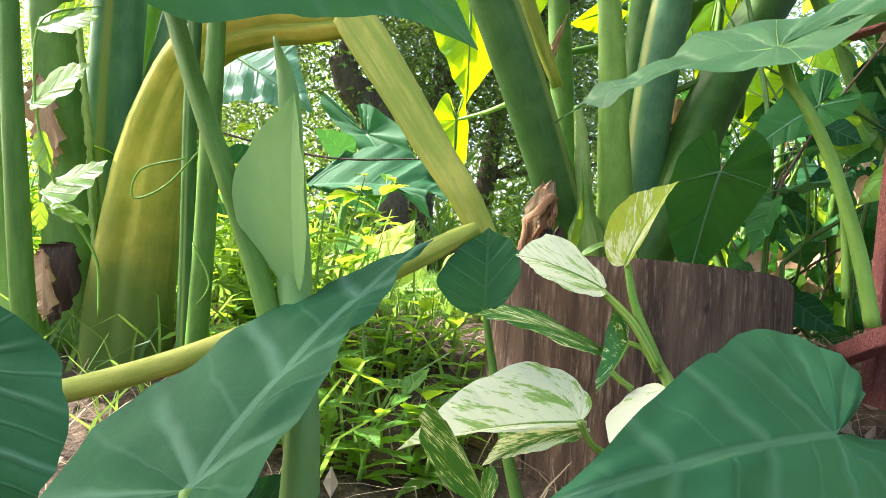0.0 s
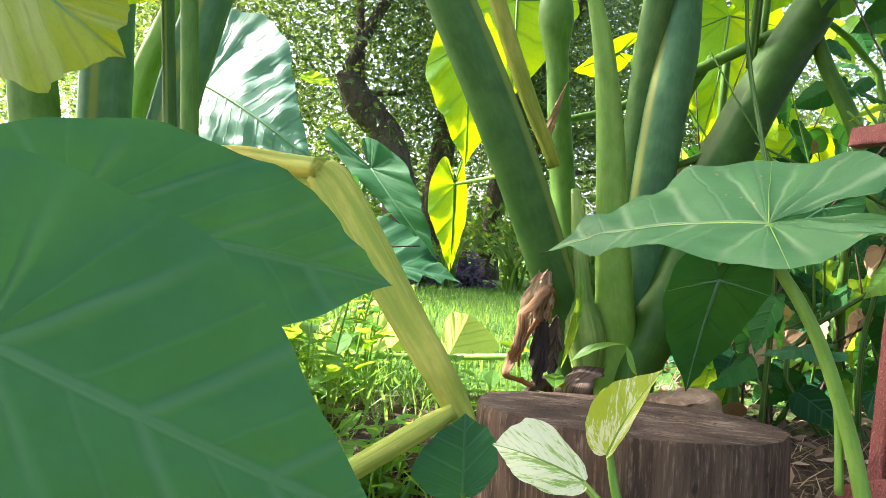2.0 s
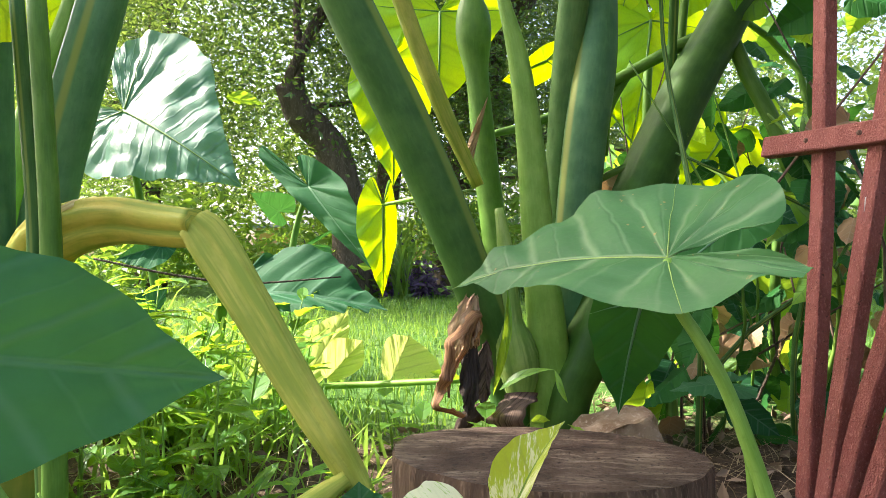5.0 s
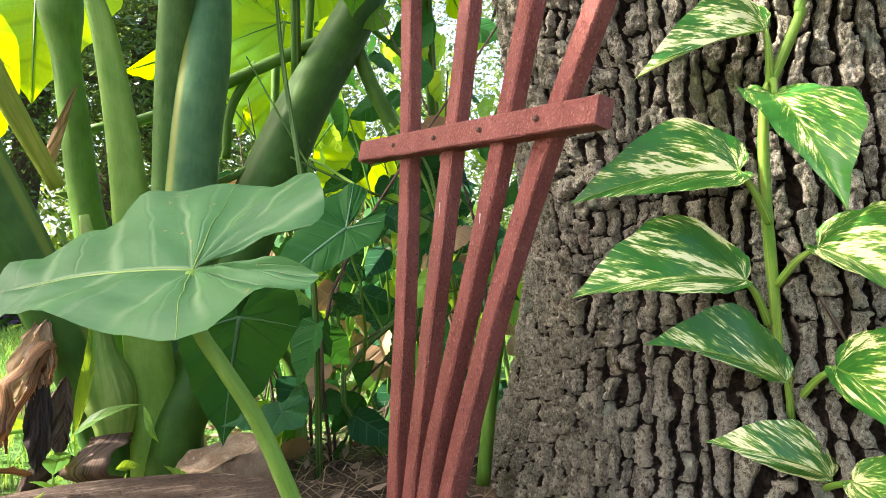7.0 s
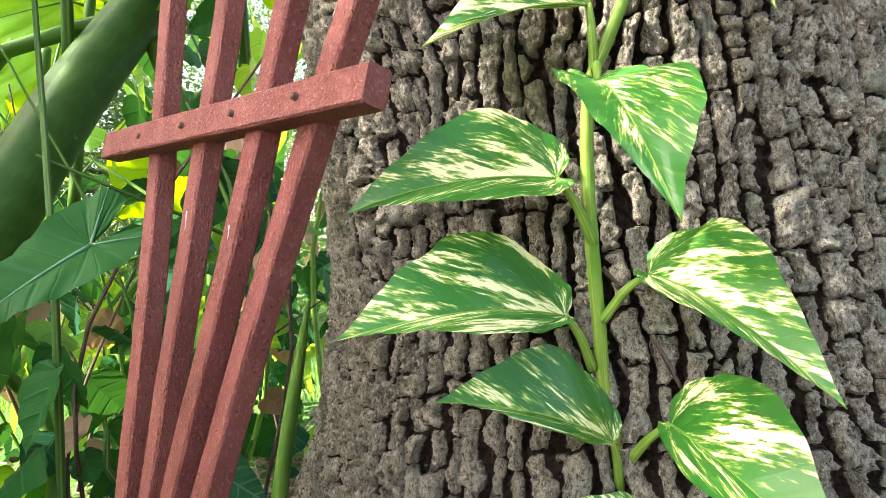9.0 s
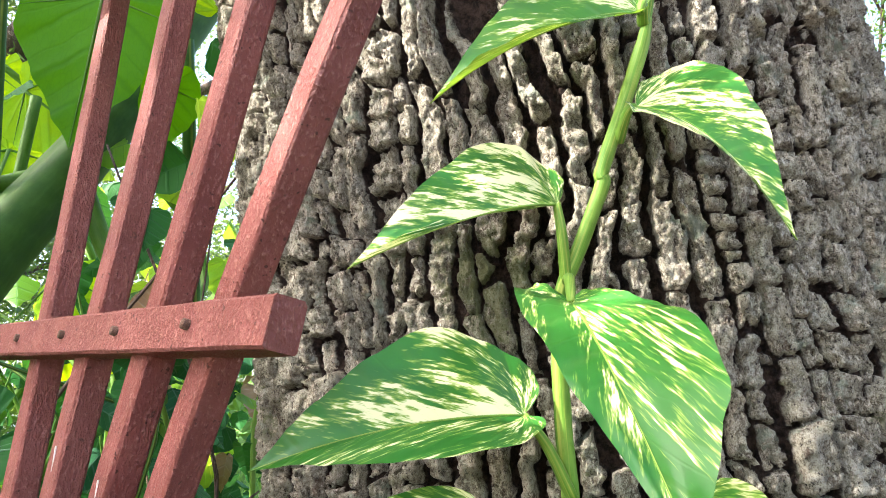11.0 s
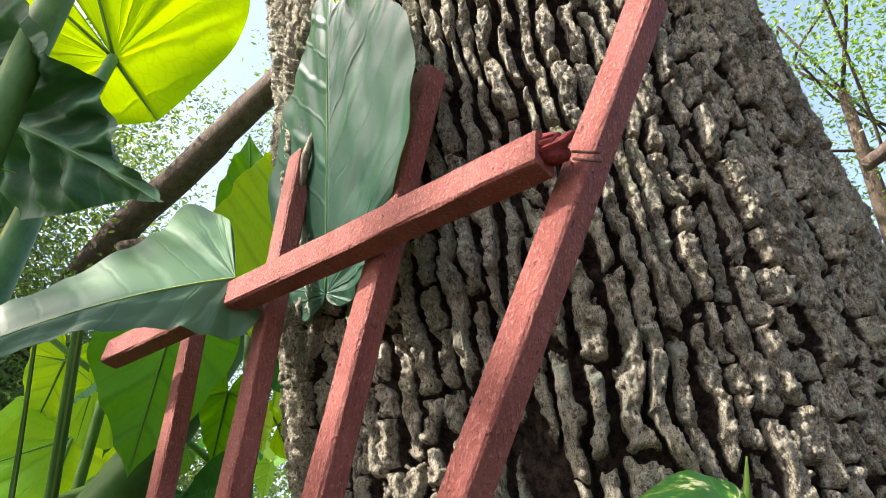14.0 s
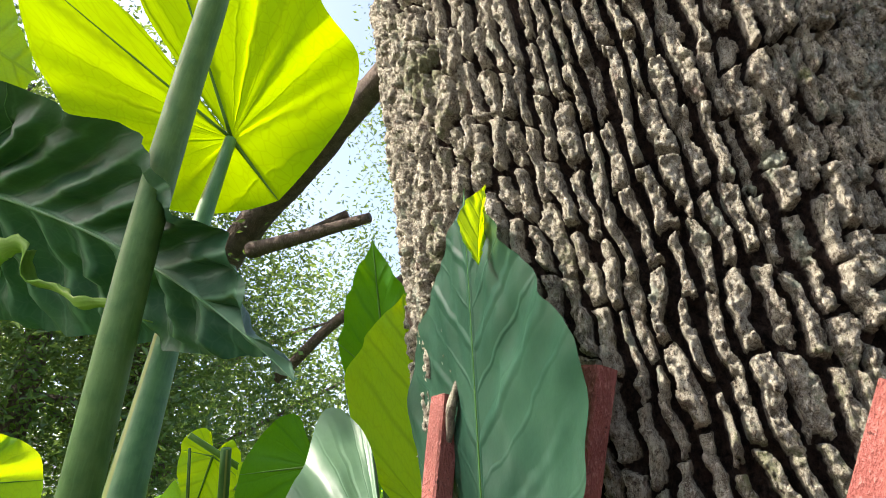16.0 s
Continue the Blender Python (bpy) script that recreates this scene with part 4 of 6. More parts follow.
def build_trellis():
    rg = np.random.RandomState(9)
    tr = thing("fan_trellis", (0.505, 0.765, 0.07), "red-brown wooden fan trellis with a broken rail against the oak", "trellis")
    out = np.array((-0.98, -0.12, 0.18))
    slats = (
        ((0.507, 0.792, 0.07), (0.527, 0.811, 0.25), (0.560, 0.846, 0.50), (0.594, 0.897, 0.80), (0.616, 0.940, 1.00)),
        ((0.509, 0.769, 0.07), (0.534, 0.769, 0.25), (0.575, 0.764, 0.52), (0.614, 0.757, 0.79), (0.652, 0.757, 1.135)),
        ((0.511, 0.749, 0.07), (0.541, 0.733, 0.26), (0.585, 0.685, 0.50), (0.629, 0.640, 0.76), (0.690, 0.581, 1.130)),
        ((0.514, 0.726, 0.07), (0.553, 0.694, 0.27), (0.602, 0.645, 0.49), (0.646, 0.522, 0.746), (0.748, 0.405, 1.090)),
    )
    for s in slats:
        bent_bar("slat", s, 0.0235, 0.019, out, M_REDWOOD, tr, rg=rg)
    # the lower rail, whole
    bar("rail", (0.541, 0.946, 0.590), (0.614, 0.536, 0.566), 0.027, 0.020, out, M_REDWOOD, tr, rg=rg)
    # the upper rail, snapped off at its end by the fourth slat
    bar("rail", (0.545, 0.972, 0.972), (0.682, 0.449, 0.972), 0.026, 0.020, out, M_REDWOOD, tr, "rail with a snapped end", rg=rg)
    # the lowest rail, by the ground
    bar("rail", (0.478, 0.813, 0.125), (0.496, 0.734, 0.162), 0.025, 0.019, out, M_REDWOOD, tr, rg=rg)
    # splinters at the break
    c = np.array((0.684, 0.447, 0.972))
    for i in range(11):
        o = rg.uniform(-1, 1, 3) * (0.006, 0.002, 0.009)
        tip = c + o + np.array((0.006, -0.013, 0.002)) * rg.uniform(0.1, 1.0) + rg.normal(0, 0.003, 3)
        tube("splinter", [tuple(c + o + (-0.002, 0.006, 0)), tuple(c + o * 0.9 + (0.003, -0.006, 0)), tuple(tip)], [0.0048, 0.0042, 0.0016], M_REDBREAK, tr, seg=5, per=2, wob=0.3, seed=i)
    for q in range(2):
        tube("nail", [tuple(c + (0.006, -0.012, -0.004 - 0.005 * q)), tuple(c + (0.014, -0.026, -0.010 - 0.006 * q))], [0.001, 0.0009], M_NAIL, tr, seg=6, per=1)
    # nail heads, set a little into the wood
    for p in ((0.599, 0.607, 0.571), (0.584, 0.690, 0.575), (0.570, 0.772, 0.580), (0.555, 0.858, 0.585), (0.614, 0.757, 0.972), (0.650, 0.620, 0.972)):
        p = np.array(p) + out * 0.006
        tube("nail_head", [tuple(p - out * 0.004), tuple(p + out * 0.0045)], [0.0034, 0.003], M_NAIL, tr, seg=8, per=1)
    for i in (1, 2):
        s = slats[i]
        p = np.array(s[2]) * 0.92 + np.array(s[1]) * 0.08 + out * 0.0098
        tube("staple", [tuple(p - (0, 0, 0.008)), tuple(p + (0.0012, 0, 0.008))], [0.0008, 0.0008], M_STAPLE, tr, seg=5, per=1)


build_trellis()


# ---- climbing pothos on the oak ----
def build_climber():
    cl = thing("climbing_pothos", (0.853, 0.554, 0.191), "variegated green and cream pothos climbing the oak bark", "plant")
    stem = [(0.844, 0.546, 0.196), (0.836, 0.535, 0.284), (0.821, 0.541, 0.348), (0.812, 0.538, 0.411), (0.805, 0.536, 0.468), (0.800, 0.534, 0.523), (0.795, 0.526, 0.587), (0.800, 0.515, 0.615), (0.810, 0.498, 0.659), (0.810, 0.497, 0.669), (0.819, 0.484, 0.709), (0.828, 0.472, 0.748), (0.832, 0.467, 0.770)]
    tube("stem", stem, [0.0055] * 6 + [0.0048] * (len(stem) - 7) + [0.003], M_POTHOS_STEM, cl, seg=10, wob=0.05)
    tube("shoot", [(0.831, 0.468, 0.766), (0.833, 0.463, 0.788), (0.834, 0.458, 0.810)], [0.003, 0.0025, 0.0006], M_POTHOS_STEM, cl, seg=7)
    leaves = (
        ((0.787, 0.516, 0.648), (0.646, 0.530, 0.599), (0.757, 0.541, 0.684), (0.724, 0.527, 0.629), (0.797, 0.521, 0.598)),
        ((0.772, 0.540, 0.520), (0.629, 0.610, 0.498), (0.739, 0.570, 0.566), (0.719, 0.537, 0.496), (0.804, 0.534, 0.470)),
        ((0.778, 0.541, 0.416), (0.603, 0.574, 0.412), (0.735, 0.581, 0.473), (0.695, 0.536, 0.403), (0.810, 0.544, 0.373)),
        ((0.806, 0.523, 0.321), (0.669, 0.554, 0.366), (0.783, 0.550, 0.382), (0.731, 0.525, 0.338), (0.829, 0.537, 0.275)),
        ((0.828, 0.497, 0.233), (0.703, 0.520, 0.280), (0.812, 0.519, 0.279), (0.759, 0.507, 0.248), (0.840, 0.536, 0.205)),
        ((0.765, 0.491, 0.581), (0.668, 0.363, 0.477), (0.729, 0.494, 0.572), (0.738, 0.400, 0.553), (0.797, 0.520, 0.601)),
        ((0.826, 0.500, 0.446), (0.772, 0.342, 0.380), (0.842, 0.444, 0.474), (0.785, 0.452, 0.424), (0.812, 0.534, 0.411)),
        ((0.832, 0.490, 0.335), (0.767, 0.334, 0.285), (0.850, 0.434, 0.368), (0.785, 0.438, 0.309), (0.831, 0.530, 0.299)),
        ((0.817, 0.468, 0.239), (0.791, 0.365, 0.222), (0.834, 0.432, 0.266), (0.782, 0.431, 0.229), (0.841, 0.534, 0.200)),
        ((0.814, 0.470, 0.704), (0.777, 0.368, 0.600), (0.842, 0.436, 0.719), (0.776, 0.428, 0.662), (0.817, 0.488, 0.688)),
        ((0.816, 0.462, 0.766), (0.694, 0.524, 0.701), (0.788, 0.487, 0.794), (0.760, 0.480, 0.739), (0.829, 0.469, 0.766)),
    )
    for i, (b, t, l, r, root) in enumerate(leaves):
        ob = blade("leaf", b, t, l, r, M_POTHOS_LIME if i == 10 else M_POTHOS, cl, kind="heart", sag=0.09, ripple=0.006, quilt=0.002, nv=9, curl=0.05, seed=i, rib=0.0009, ribmat=M_POTHOS_STEM)
        b, root = np.array(b), np.array(root)
        tube("leaf_stalk", [tuple(root), tuple((b + root) / 2 + (-0.004, -0.004, 0.006)), tuple(b)], [0.0042, 0.0034, 0.0026], M_POTHOS_STEM, cl, seg=8)
    for a in (((0.831, 0.535, 0.379), (0.846, 0.524, 0.337), (0.868, 0.516, 0.220)), ((0.845, 0.514, 0.399), (0.860, 0.503, 0.363), (0.880, 0.490, 0.316)), ((0.817, 0.537, 0.452), (0.824, 0.527, 0.439), (0.839, 0.514, 0.433)), ((0.843, 0.528, 0.337), (0.856, 0.523, 0.273), (0.861, 0.527, 0.213))):
        tube("aerial_root", a, [0.0022, 0.0016, 0.0008], M_LIMB, cl, seg=6)


build_climber()


# ---- young pothos in front of the stump ----
def build_pothos():
    po = thing("pothos_plant", (0.13, 0.55, -0.02), "young pale variegated pothos growing against the stump", "plant")
    tube("stem", [(0.11, 0.56, -0.03), (0.110, 0.545, 0.001), (0.143, 0.545, 0.041), (0.187, 0.556, 0.106), (0.179, 0.565, 0.135), (0.159, 0.574, 0.183), (0.151, 0.583, 0.223)], [0.006, 0.006, 0.006, 0.0062, 0.0055, 0.0045, 0.0035], M_POTHOS_STEM, po, seg=10)
    tube("leaf_stalk", [(0.178, 0.555, 0.131), (0.155, 0.564, 0.169), (0.127, 0.578, 0.197)], [0.0045, 0.0042, 0.0035], M_POTHOS_STEM, po, seg=8)
    tube("leaf_stalk", [(0.178, 0.555, 0.126), (0.167, 0.565, 0.145), (0.152, 0.569, 0.150)], [0.0035, 0.003, 0.0028], M_POTHOS_STEM, po, seg=8)
    tube("leaf_stalk", [(0.156, 0.555, 0.109), (0.139, 0.564, 0.122), (0.129, 0.578, 0.141)], [0.003, 0.003, 0.0026], M_POTHOS_STEM, po, seg=8)
    tube("leaf_stalk", [(0.143, 0.535, 0.048), (0.117, 0.524, 0.063), (0.103, 0.518, 0.085)], [0.004, 0.0035, 0.003], M_POTHOS_STEM, po, seg=8)
    sp = (
        ((0.129, 0.578, 0.198), (0.044, 0.579, 0.228), (0.093, 0.601, 0.241), (0.083, 0.546, 0.197), M_POTHOS_PALE, 0.05),
        ((0.149, 0.583, 0.223), (0.191, 0.573, 0.306), (0.134, 0.592, 0.263), (0.168, 0.563, 0.258), M_POTHOS_YOUNG, 0.08),
        ((0.129, 0.573, 0.141), (0.008, 0.518, 0.175), (0.073, 0.581, 0.167), (0.081, 0.532, 0.147), M_POTHOS, 0.04),
        ((0.153, 0.569, 0.148), (0.120, 0.534, 0.107), (0.140, 0.583, 0.179), (0.125, 0.553, 0.133), M_POTHOS, 0.05),
        ((0.105, 0.523, 0.083), (-0.049, 0.468, 0.066), (0.061, 0.541, 0.125), (0.036, 0.481, 0.077), M_POTHOS_PALE, 0.06),
        ((0.111, 0.534, 0.075), (0.019, 0.481, 0.054), (0.070, 0.552, 0.077), (0.078, 0.503, 0.061), M_POTHOS, 0.05),
        ((0.024, 0.421, 0.041), (-0.023, 0.418, 0.116), (-0.024, 0.429, 0.070), (0.006, 0.390, 0.079), M_POTHOS, 0.03),
        ((0.185, 0.546, 0.112), (0.145, 0.465, 0.041), (0.135, 0.544, 0.087), (0.206, 0.537, 0.096), M_POTHOS_PALE, 0.04),
        ((0.026, 0.502, 0.015), (0.028, 0.501, 0.047), (0.021, 0.501, 0.034), (0.035, 0.492, 0.035), M_POTHOS, 0.03),
    )
    for i, (b, t, l, r, m, sg) in enumerate(sp):
        blade("leaf", b, t, l, r, m, po, kind="heart", sag=sg, ripple=0.008, quilt=0.004, nv=9, curl=0.04, seed=30 + i, rib=0.0014, ribmat=M_POTHOS_STEM)
    hp = thing("seedling", (0.06, 0.60, -0.02), "seedling with one round dark green heart leaf", "plant")
    tube("stem", [(0.063, 0.553, -0.021), (0.045, 0.572, 0.045), (0.029, 0.590, 0.115), (0.018, 0.599, 0.172)], [0.0065, 0.006, 0.0045, 0.003], M_STALK, hp, seg=10)
    blade("leaf", (0.018, 0.599, 0.171), (0.017, 0.588, 0.251), (-0.028, 0.577, 0.195), (0.050, 0.579, 0.212), M_EAR, hp, kind="heart", sag=0.03, ripple=0.012, quilt=0.004, nv=6, seed=50)


build_pothos()


# ---- elephant ear by the lawn, with its broken yellow stalk ----
def build_left_clump():
    lc = thing("elephant_ear", (-0.52, 0.9, 0.06), "elephant ear clump with thick green stalks and one collapsed yellow stalk", "plant", "elephant ears")
    tube("yellow_stalk", [(-0.472, 0.864, -0.024), (-0.470, 0.862, 0.110), (-0.458, 0.851, 0.213), (-0.432, 0.830, 0.344), (-0.384, 0.800, 0.446), (-0.327, 0.762, 0.475), (-0.262, 0.734, 0.485), (-0.189, 0.687, 0.477), (-0.147, 0.658, 0.473)], [0.062, 0.060, 0.054, 0.046, 0.036, 0.030, 0.027, 0.023, 0.020], M_STALK_TURNING, lc, "thick yellowing stalk bent over at the top", flat=0.75, groove=0.25, wob=0.008, seg=44, ridges=0.04)
    tube("yellow_stalk", [(-0.151, 0.658, 0.479), (-0.132, 0.654, 0.458), (-0.089, 0.637, 0.397), (-0.045, 0.619, 0.331), (-0.013, 0.606, 0.286), (0.006, 0.607, 0.255), (0.019, 0.603, 0.235)], [0.017, 0.022, 0.020, 0.0175, 0.0155, 0.0135, 0.010], M_STALK_YELLOW, lc, "flattened folded length of the yellow stalk", flat=0.55, groove=0.3, wob=0.012, seg=44, ridges=0.045)
    tube("yellow_stalk", [(0.005, 0.600, 0.250), (-0.023, 0.589, 0.233), (-0.091, 0.561, 0.193), (-0.143, 0.529, 0.163), (-0.225, 0.496, 0.124), (-0.302, 0.468, 0.097), (-0.379, 0.439, 0.077), (-0.437, 0.417, 0.063)], [0.007, 0.0105, 0.0105, 0.0105, 0.0105, 0.010, 0.010, 0.010], M_STALK_YELLOW, lc, "thin yellow end of the collapsed stalk", seg=14)
    for pts, rr, m in (
        (((-0.559, 0.920, 0.050), (-0.586, 0.916, 0.215), (-0.613, 0.913, 0.398), (-0.636, 0.909, 0.564), (-0.663, 0.905, 0.772), (-0.680, 0.882, 0.982)), (0.05, 0.042, 0.036, 0.034, 0.03, 0.028), M_STALK),
        (((-0.578, 1.019, 0.054), (-0.585, 1.016, 0.237), (-0.592, 1.013, 0.421), (-0.591, 1.011, 0.605), (-0.588, 1.006, 0.882), (-0.572, 0.983, 1.141)), (0.055, 0.044, 0.042, 0.04, 0.036, 0.033), M_STALK_BLUE),
        (((-0.522, 1.028, 0.408), (-0.499, 1.028, 0.541), (-0.472, 1.029, 0.657), (-0.422, 1.030, 0.835), (-0.367, 1.032, 1.030), (-0.307, 1.004, 1.222)), (0.042, 0.036, 0.036, 0.034, 0.03, 0.028), M_STALK_BLUE),
        (((-0.648, 1.141, 0.413), (-0.621, 1.142, 0.561), (-0.598, 1.142, 0.680), (-0.544, 1.144, 0.818), (-0.508, 1.145, 0.937)), (0.03, 0.026, 0.024, 0.02, 0.016), M_STALK_LIGHT),
        (((-0.624, 0.878, 0.034), (-0.669, 0.895, 0.144), (-0.704, 0.891, 0.306), (-0.735, 0.886, 0.551)), (0.045, 0.04, 0.034, 0.03), M_STALK_LIGHT),
    ):
        tube("stalk", pts, rr, m, lc, seg=18, groove=0.18, wob=0.012)
    ribbon("folded_rim", [(-0.342, 0.757, 0.501), (-0.293, 0.744, 0.502), (-0.241, 0.727, 0.500), (-0.195, 0.714, 0.493), (-0.163, 0.701, 0.484)], [0.016, 0.022, 0.022, 0.014, 0.004], M_RIM, lc, "folded pale yellow rim with brown marks", arc=1.6, turn=0.9, seed=9)
    # wavy sheath edge on one stalk
    tube("sheath_edge", [(-0.530, 0.890, 0.137), (-0.541, 0.888, 0.234), (-0.552, 0.886, 0.331), (-0.566, 0.884, 0.427), (-0.580, 0.882, 0.516)], [0.004, 0.005, 0.005, 0.005, 0.004], M_STALK_PALE, lc, "pale wavy sheath edge", seg=6, wob=0.4, per=14)
    blade("dry_sheath", (-0.534, 0.828, 0.208), (-0.552, 0.819, 0.093), (-0.585, 0.827, 0.190), (-0.523, 0.830, 0.148), M_DARKROT, lc, "blackened dry sheath", kind="lance", ripple=0.05)
    blade("dry_sheath", (-0.557, 0.798, 0.198), (-0.551, 0.799, 0.103), (-0.581, 0.807, 0.167), (-0.536, 0.799, 0.140), M_DRY, lc, "brown papery sheath", kind="lance", ripple=0.06)
    blade("dry_sheath", (-0.613, 0.852, 0.441), (-0.584, 0.855, 0.308), (-0.634, 0.852, 0.392), (-0.575, 0.845, 0.370), M_DRY, lc, "brown papery sheath", kind="lance", ripple=0.06)
    # old yellow blade and the blades above
    blade("leaf", (-0.621, 0.740, 0.768), (-0.376, 0.674, 0.593), (-0.387, 0.672, 0.726), (-0.533, 0.686, 0.571), M_EAR_OLD, lc, "yellowing blade", sag=0.06, quilt=0.012, seed=60, rib=0.003)
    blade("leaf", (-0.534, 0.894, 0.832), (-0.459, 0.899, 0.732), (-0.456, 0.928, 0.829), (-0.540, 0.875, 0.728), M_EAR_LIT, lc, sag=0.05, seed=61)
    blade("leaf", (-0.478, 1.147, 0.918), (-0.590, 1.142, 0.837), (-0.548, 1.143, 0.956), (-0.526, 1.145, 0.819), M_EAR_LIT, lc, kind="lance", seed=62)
    return lc


build_left_clump()


# ---- young stalks and big near leaves ----
def build_near_plant():
    nr = thing("taro_plant", (-0.12, 0.30, -0.03), "taro with large dull green arrow-shaped leaves", "plant", "taros")
    tube("stalk", [(-0.200, 0.328, 0.385), (-0.189, 0.328, 0.354), (-0.172, 0.320, 0.315), (-0.146, 0.311, 0.261), (-0.133, 0.312, 0.229), (-0.114, 0.304, 0.185), (-0.092, 0.295, 0.118), (-0.071, 0.277, 0.053)], [0.0055, 0.0058, 0.006, 0.0064, 0.0068, 0.007, 0.0075, 0.009], M_STALK, nr, seg=12)
    blade("furled_leaf", (-0.097, 0.304, 0.189), (-0.108, 0.312, 0.310), (-0.134, 0.312, 0.246), (-0.087, 0.294, 0.231), M_FURL, nr, "pale rolled young leaf", kind="lance", sag=0.04, ripple=0.004, quilt=0.0, cup=0.04)
    tube("furled_leaf", [(-0.084, 0.286, 0.079), (-0.085, 0.286, 0.121), (-0.093, 0.300, 0.161), (-0.102, 0.314, 0.205), (-0.109, 0.323, 0.265), (-0.115, 0.322, 0.312), (-0.125, 0.321, 0.343)], [0.011, 0.0095, 0.0095, 0.010, 0.007, 0.006, 0.001], M_FURL, nr, "pale rolled young leaf", seg=14)
    blade("leaf", (-0.117, 0.215, 0.109), (-0.023, 0.326, 0.228), (-0.190, 0.262, 0.108), (-0.086, 0.186, 0.113), M_EAR_DARK, nr, sag=0.05, ripple=0.012, quilt=0.014, crinkle=0.007, seed=70)
    tube("leaf_stalk", [(-0.117, 0.215, 0.109), (-0.113, 0.205, 0.094), (-0.100, 0.196, 0.064)], [0.004, 0.005, 0.006], M_STALK, nr, seg=10)
    blade("leaf", (0.185, 0.265, 0.143), (0.022, 0.129, 0.142), (0.176, 0.334, 0.185), (0.208, 0.247, 0.102), M_EAR, nr, sag=0.04, ripple=0.012, quilt=0.014, crinkle=0.007, seed=71)
    blade("leaf", (-0.171, 0.132, 0.174), (-0.125, 0.114, 0.119), (-0.122, 0.123, 0.177), (-0.211, 0.151, 0.137), M_EAR_DARK, nr, sag=0.05, ripple=0.012, quilt=0.014, crinkle=0.007, seed=72)
    blade("leaf", (-0.127, 0.144, 0.369), (-0.003, 0.190, 0.301), (-0.089, 0.166, 0.418), (-0.131, 0.134, 0.327), M_EAR, nr, sag=0.05, ripple=0.008, quilt=0.014, crinkle=0.008, seed=73)
    blade("leaf", (-0.189, 0.282, 0.411), (-0.031, 0.379, 0.379), (-0.139, 0.314, 0.461), (-0.169, 0.263, 0.338), M_EAR, nr, sag=0.06, ripple=0.012, quilt=0.014, crinkle=0.008, seed=74)
    blade("leaf", (-0.117, 0.295, 0.065), (-0.077, 0.297, 0.079), (-0.106, 0.295, 0.092), (-0.103, 0.296, 0.055), M_EAR_DARK, nr, kind="heart", seed=75)
    tl = thing("taro_plant", (-0.3, 0.72, 0.03), "slender upright green taro stalks", "plant", "taros")
    tube("stalk", [(-0.332, 0.728, 0.076), (-0.336, 0.725, 0.224), (-0.342, 0.723, 0.372), (-0.344, 0.721, 0.507), (-0.348, 0.697, 0.729)], [0.0095, 0.009, 0.0085, 0.008, 0.007], M_STALK_DARK, tl, seg=12)
    tube("stalk", [(-0.299, 0.679, 0.086), (-0.297, 0.677, 0.225), (-0.298, 0.675, 0.364), (-0.299, 0.673, 0.491), (-0.304, 0.659, 0.705)], [0.0125, 0.012, 0.0115, 0.010, 0.009], M_STALK, tl, seg=12)
    tube("stalk", [(-0.391, 0.525, 0.102), (-0.402, 0.523, 0.183), (-0.413, 0.522, 0.274), (-0.424, 0.520, 0.375), (-0.439, 0.517, 0.527)], [0.011, 0.0105, 0.010, 0.009, 0.008], M_STALK, tl, seg=12)


build_near_plant()


